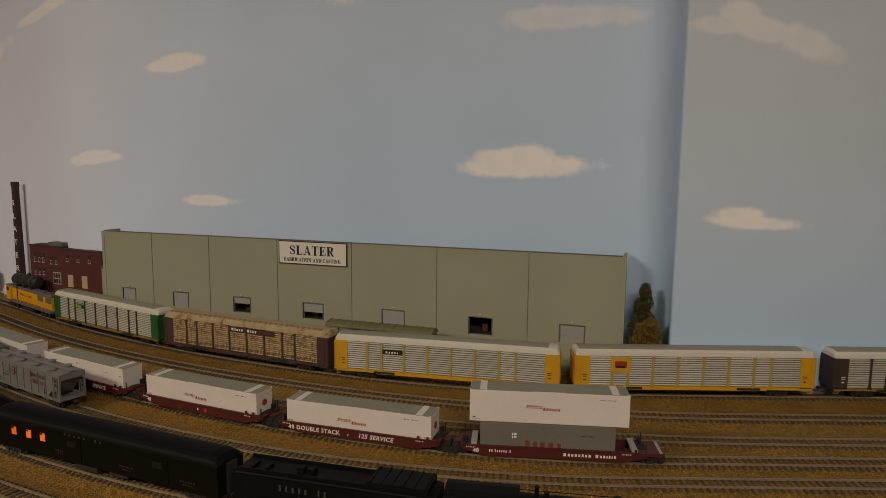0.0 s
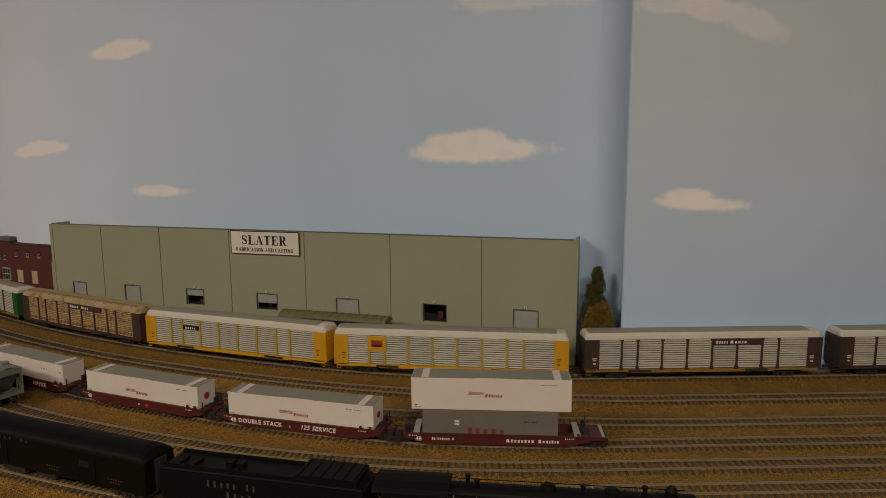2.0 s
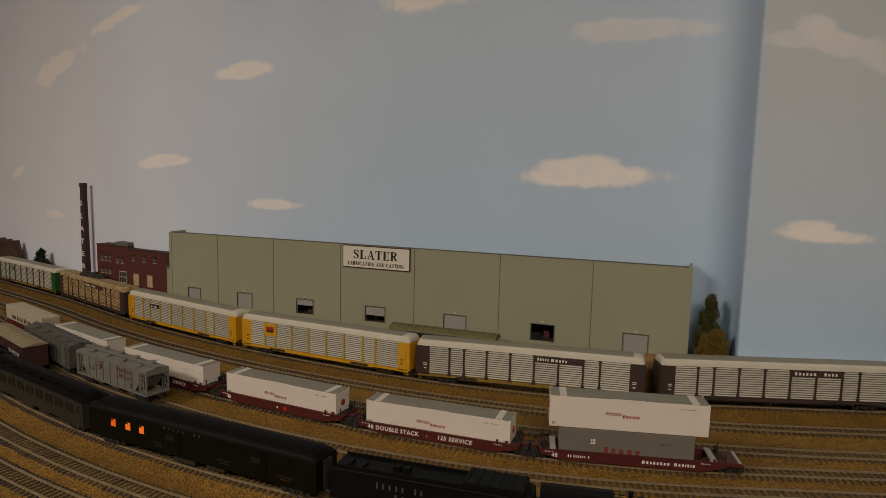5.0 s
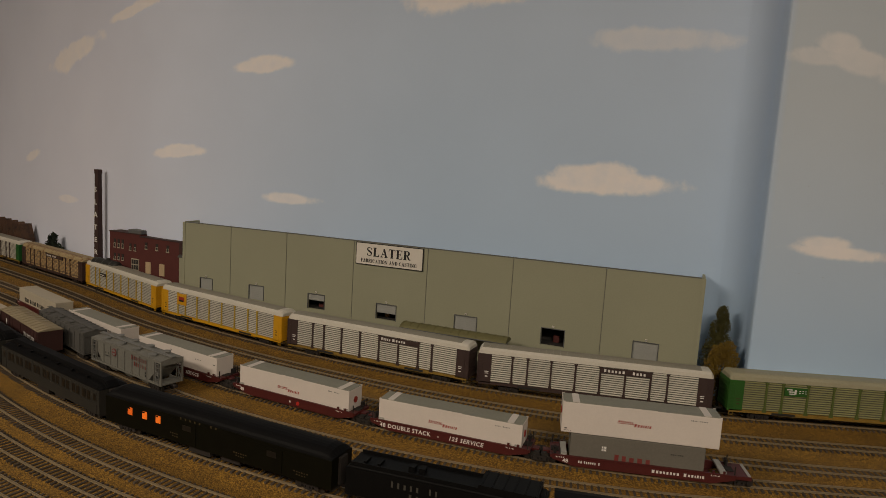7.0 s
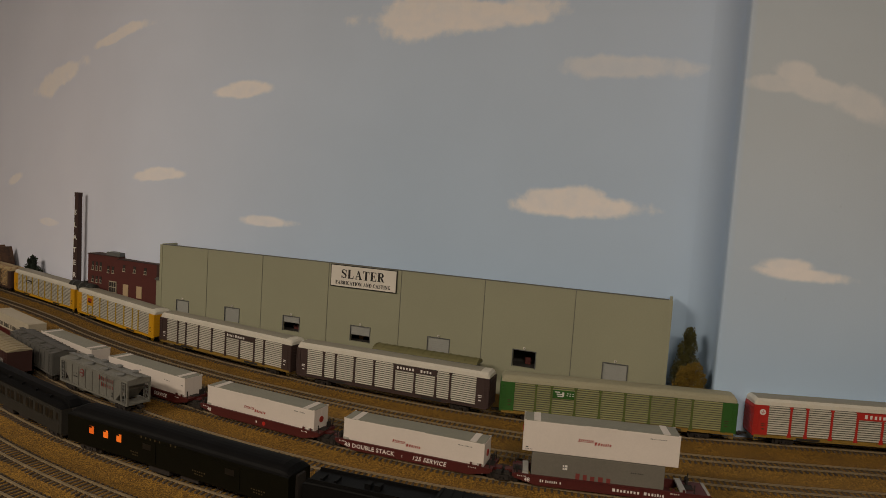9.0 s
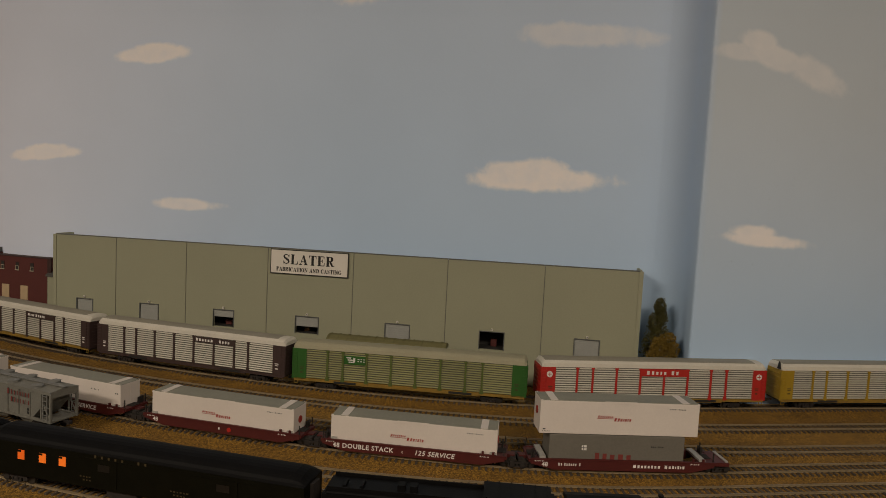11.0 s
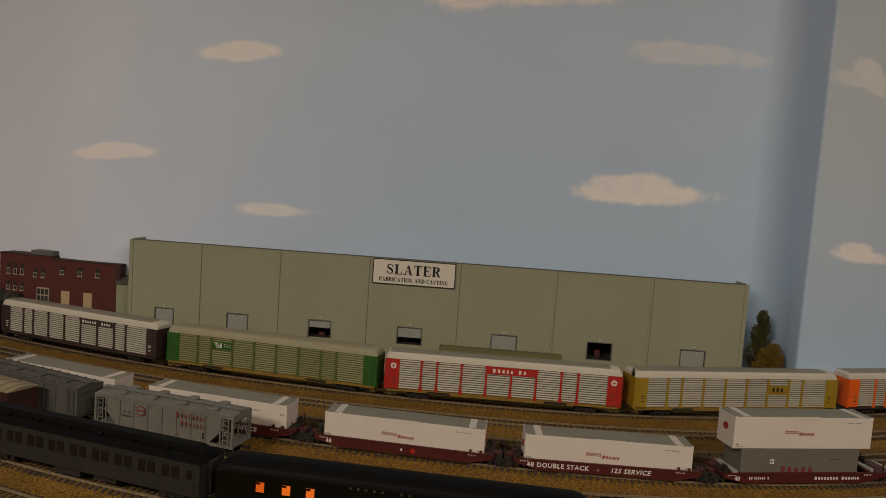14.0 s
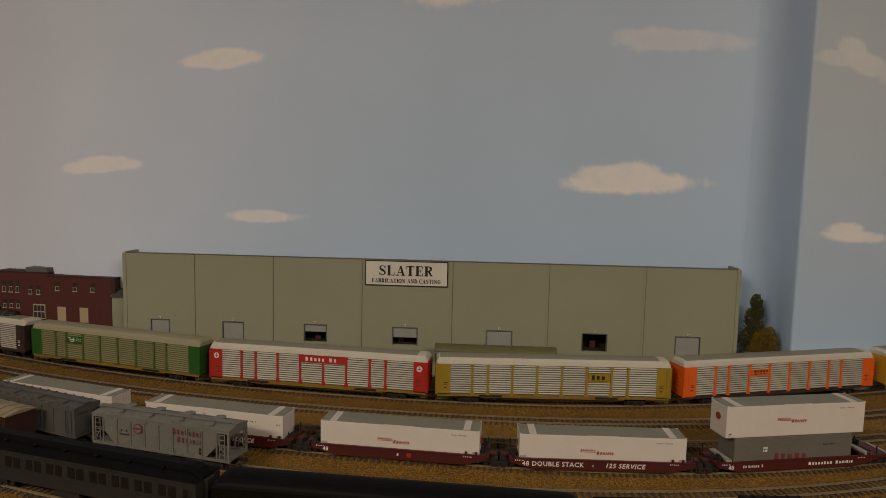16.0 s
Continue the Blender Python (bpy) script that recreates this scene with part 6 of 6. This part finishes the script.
def steam_engine(x0, x1):
    half = (x1 - x0) / 2
    e = thing("steam_locomotive", "black steam locomotive with domes, pipes and railed running boards", "locomotive", on_track(6, (x0 + x1) / 2, 0.14), "passenger train")
    bm = bmesh.new()
    rod(bm, (-half + 0.055, 0, 0.0310), (half - 0.040, 0, 0.0310), 0.0125, 24, 0.0118)
    part("boiler", bm, BLACK, e)
    bm = bmesh.new()
    rod(bm, (half - 0.040, 0, 0.0310), (half - 0.012, 0, 0.0310), 0.0123, 24)
    part("smokebox", bm, BLACK, e)
    for i in range(7):
        bm = bmesh.new()
        x = -half + 0.065 + i * 0.022
        rod(bm, (x, 0, 0.0310), (x + 0.0012, 0, 0.0310), 0.0129, 24)
        part("boiler_band", bm, BLACK, e)
    c = part("cab", boxes((-half + 0.004, -half + 0.055, -0.0172, 0.0172, 0.0140, 0.0405)), BLACK, e)
    bm = bmesh.new()
    prism(bm, [(-0.0182, 0.0405), (-0.0150, 0.0435), (-0.006, 0.0455), (0.006, 0.0455), (0.0150, 0.0435), (0.0182, 0.0405)], -half - 0.004, -half + 0.058)
    part("cab_roof", bm, ROOF_BLACK, c)
    part("cab_window", boxes((-half + 0.012, -half + 0.030, -0.0175, -0.0172, 0.0270, 0.0370)), COACH_WINDOW, c)
    for x, r, h in ((half - 0.030, 0.0050, 0.0100), (half - 0.075, 0.0062, 0.0065), (half - 0.125, 0.0066, 0.0070)):
        bm = bmesh.new()
        rod(bm, (x, 0, 0.0400), (x, 0, 0.0400 + h * 0.7), r, 16, r * 0.92)
        rod(bm, (x, 0, 0.0400 + h * 0.7), (x, 0, 0.0400 + h), r * 0.92, 16, r * 0.5)
        part("stack" if h > 0.009 else "dome", bm, BLACK, e)
    for x, y in ((-half + 0.072, 0.004), (-half + 0.080, -0.004), (half - 0.098, -0.003), (half - 0.050, 0.0)):
        bm = bmesh.new()
        rod(bm, (x, y, 0.0410), (x, y, 0.0480), 0.0018, 8)
        rod(bm, (x, y, 0.0480), (x, y, 0.0490), 0.0024, 8)
        part("valve", bm, BLACK, e)
    for y in (-0.0160, 0.0160):
        part("running_board", boxes((-half + 0.055, half - 0.012, y - 0.0022, y + 0.0022, 0.0225, 0.0235)), BLACK, e)
        for i in range(9):
            bm = bmesh.new()
            x = -half + 0.062 + i * 0.0185
            rod(bm, (x, y * 0.86, 0.0235), (x, y * 0.86, 0.0400), 0.0004, 5)
            part("handrail_post", bm, STEEL_GREY, e)
        bm = bmesh.new()
        rod(bm, (-half + 0.058, y * 0.86, 0.0400), (half - 0.016, y * 0.86, 0.0400), 0.0004, 5)
        part("handrail", bm, BLACK, e)
        part("air_pump", boxes((0.010, 0.024, y - 0.0028, y + 0.0028, 0.0235, 0.0330)), BLACK, e)
        part("cylinder", boxes((half - 0.040, half - 0.018, y - 0.0028, y + 0.0028, 0.0060, 0.0160)), BLACK, e)
        bm = bmesh.new()
        for x in (-0.040, -0.014, 0.012, 0.038):
            rod(bm, (x, y * 0.62, 0.0118), (x, y * 0.50, 0.0118), 0.0118, 22)
        part("driving_wheels", bm, WHEEL, e)
        part("side_rod", boxes((-0.042, 0.042, y * 0.66 - 0.0005, y * 0.66 + 0.0005, 0.0085, 0.0105)), STEEL_GREY, e)
    part("frame", boxes((-half + 0.01, half - 0.008, -0.0065, 0.0065, 0.0080, 0.0190)), TRUCK_DARK, e)
    part("pilot", boxes((half - 0.012, half, -0.0150, 0.0150, 0.0050, 0.0125), (half, half + 0.006, -0.0100, 0.0100, 0.0030, 0.0060)), BLACK, e)
    truck(e, half - 0.028, 0.009)
    truck(e, -half + 0.030, 0.010)
    bm = bmesh.new()
    rod(bm, (half - 0.012, 0, 0.0340), (half - 0.006, 0, 0.0340), 0.0035, 14)
    part("headlight", bm, STEEL_GREY, e)
    return e


tender(0.687, 0.875)
steam_engine(0.883, 1.145)

# ---- tracks, and loose stones on the ballast ----
def rail_part(parent, k, side):
    bm = bmesh.new()
    prev = None
    for i in range(345 if k == 1 else 236):
        x = (-2.8 if k == 1 else -2.2) + 0.02 * i
        y, a = track_y(k, x), math.radians(track_yaw(k, x))
        nx, ny = -math.sin(a), math.cos(a)
        ring = []
        for o, z in ((-0.0011, -0.0022), (-0.0011, -0.0019), (-0.0004, -0.0016), (-0.0005, -0.0004), (-0.0005, 0.0), (0.0005, 0.0), (0.0005, -0.0004), (0.0004, -0.0016), (0.0011, -0.0019), (0.0011, -0.0022)):
            d = side * 0.0087 + o
            ring.append(bm.verts.new((x + nx * d, y + ny * d, z)))
        if prev:
            for i in range(len(ring)):
                j = (i + 1) % len(ring)
                bm.faces.new((prev[i], prev[j], ring[j], ring[i]))
        prev = ring
    return part("rail", bm, RAIL, parent)


def tie_build():
    bm = bmesh.new()
    box(bm, -0.00125, 0.00125, -0.0150, 0.0150, GROUND_Z - 0.001, -0.0023)
    for y in (-0.0104, -0.0070, 0.0070, 0.0104):
        box(bm, -0.0009, 0.0009, y - 0.0006, y + 0.0006, -0.0023, -0.0016)
    return bm


def track(k, singly):
    t = tagged(thing("railway_track", "curved model railway track with brown ties and steel rails", "track"), group="tracks")
    for side in (-1, 1):
        rail_part(t, k, side)
    rng = random.Random(k)
    one = shared("tie", tie_build, TIE)
    verts, faces = [], []
    src = [tuple(v.co) for v in one.vertices]
    quads = [tuple(p.vertices) for p in one.polygons]
    x, last = (-2.75, 4.05) if k == 1 else (-1.9, 2.2)
    while x < last:
        a = track_yaw(k, x) + rng.uniform(-1.2, 1.2)
        m = pose(x, track_y(k, x) + rng.uniform(-0.0003, 0.0003), rng.uniform(-0.0001, 0.0001), 0, 0, a)
        if singly and singly[0] < x < singly[1]:
            part("tie", one, None, t, m=m)
        else:
            n = len(verts)
            verts += [tuple(m @ Vector(p)) for p in src]
            faces += [tuple(n + i for i in q) for q in quads]
        x += 0.0073 * math.cos(math.radians(a))
    me = bpy.data.meshes.new("tie_run")
    me.from_pydata(verts, [], faces)
    me.materials.append(TIE)
    tagged(part("tie_run", me, None, t), kind="stuff")
    return t


SINGLY = {5: (0.30, 1.25), 7: (0.05, 0.75), 2: (0.9, 1.3)}
for k in TRACKS:
    track(k, SINGLY.get(k))


def stones():
    """Loose grains lying about on the ballast."""
    rng = random.Random(11)
    verts, faces = [], []
    for _ in range(22000):
        x, y = rng.uniform(-0.35, 1.5), rng.uniform(-0.66, 0.0)
        near = min(abs(y - track_y(k, x)) for k in TRACKS)
        if y > track_y(1, x) + 0.08 or 0.006 < near < 0.0155 and rng.random() < 0.8:
            continue
        s = rng.uniform(0.00025, 0.0005)
        z = -0.0033 - 0.0042 * min(1.0, max(0.0, (near - 0.0145) / 0.013)) + 0.0002
        a = rng.uniform(0, 6.28)
        n = len(verts)
        for i in range(3):
            verts.append((x + s * math.cos(a + 2.1 * i) * rng.uniform(0.6, 1.3), y + s * math.sin(a + 2.1 * i) * rng.uniform(0.6, 1.3), z - s * 0.4))
        verts.append((x, y, z + s * rng.uniform(0.35, 0.7)))
        faces += [(n, n + 1, n + 3), (n + 1, n + 2, n + 3), (n + 2, n, n + 3)]
    me = bpy.data.meshes.new("loose_stones")
    me.from_pydata(verts, [], faces)
    me.materials.append(BALLAST)
    tagged(part("loose_stones", me, None), "loose tan grains scattered on the ballast", "gravel", kind="stuff")


stones()


# ---- the freight train rolls west along the rear track ----
PITCH, SPEED, START = 0.3377, 0.1304, 0.9244


def motions():
    for i, car in enumerate(RACKS):
        walk(car, [(0.5 * n, on_track(1, START + PITCH * (i - 2.5) - SPEED * 0.5 * n, 0.236)) for n in range(33)])
    walk(DIESEL, [(0.5 * n, on_track(1, START - PITCH * 3 - 0.135 - SPEED * 0.5 * n, 0.164)) for n in range(33)])


motions()
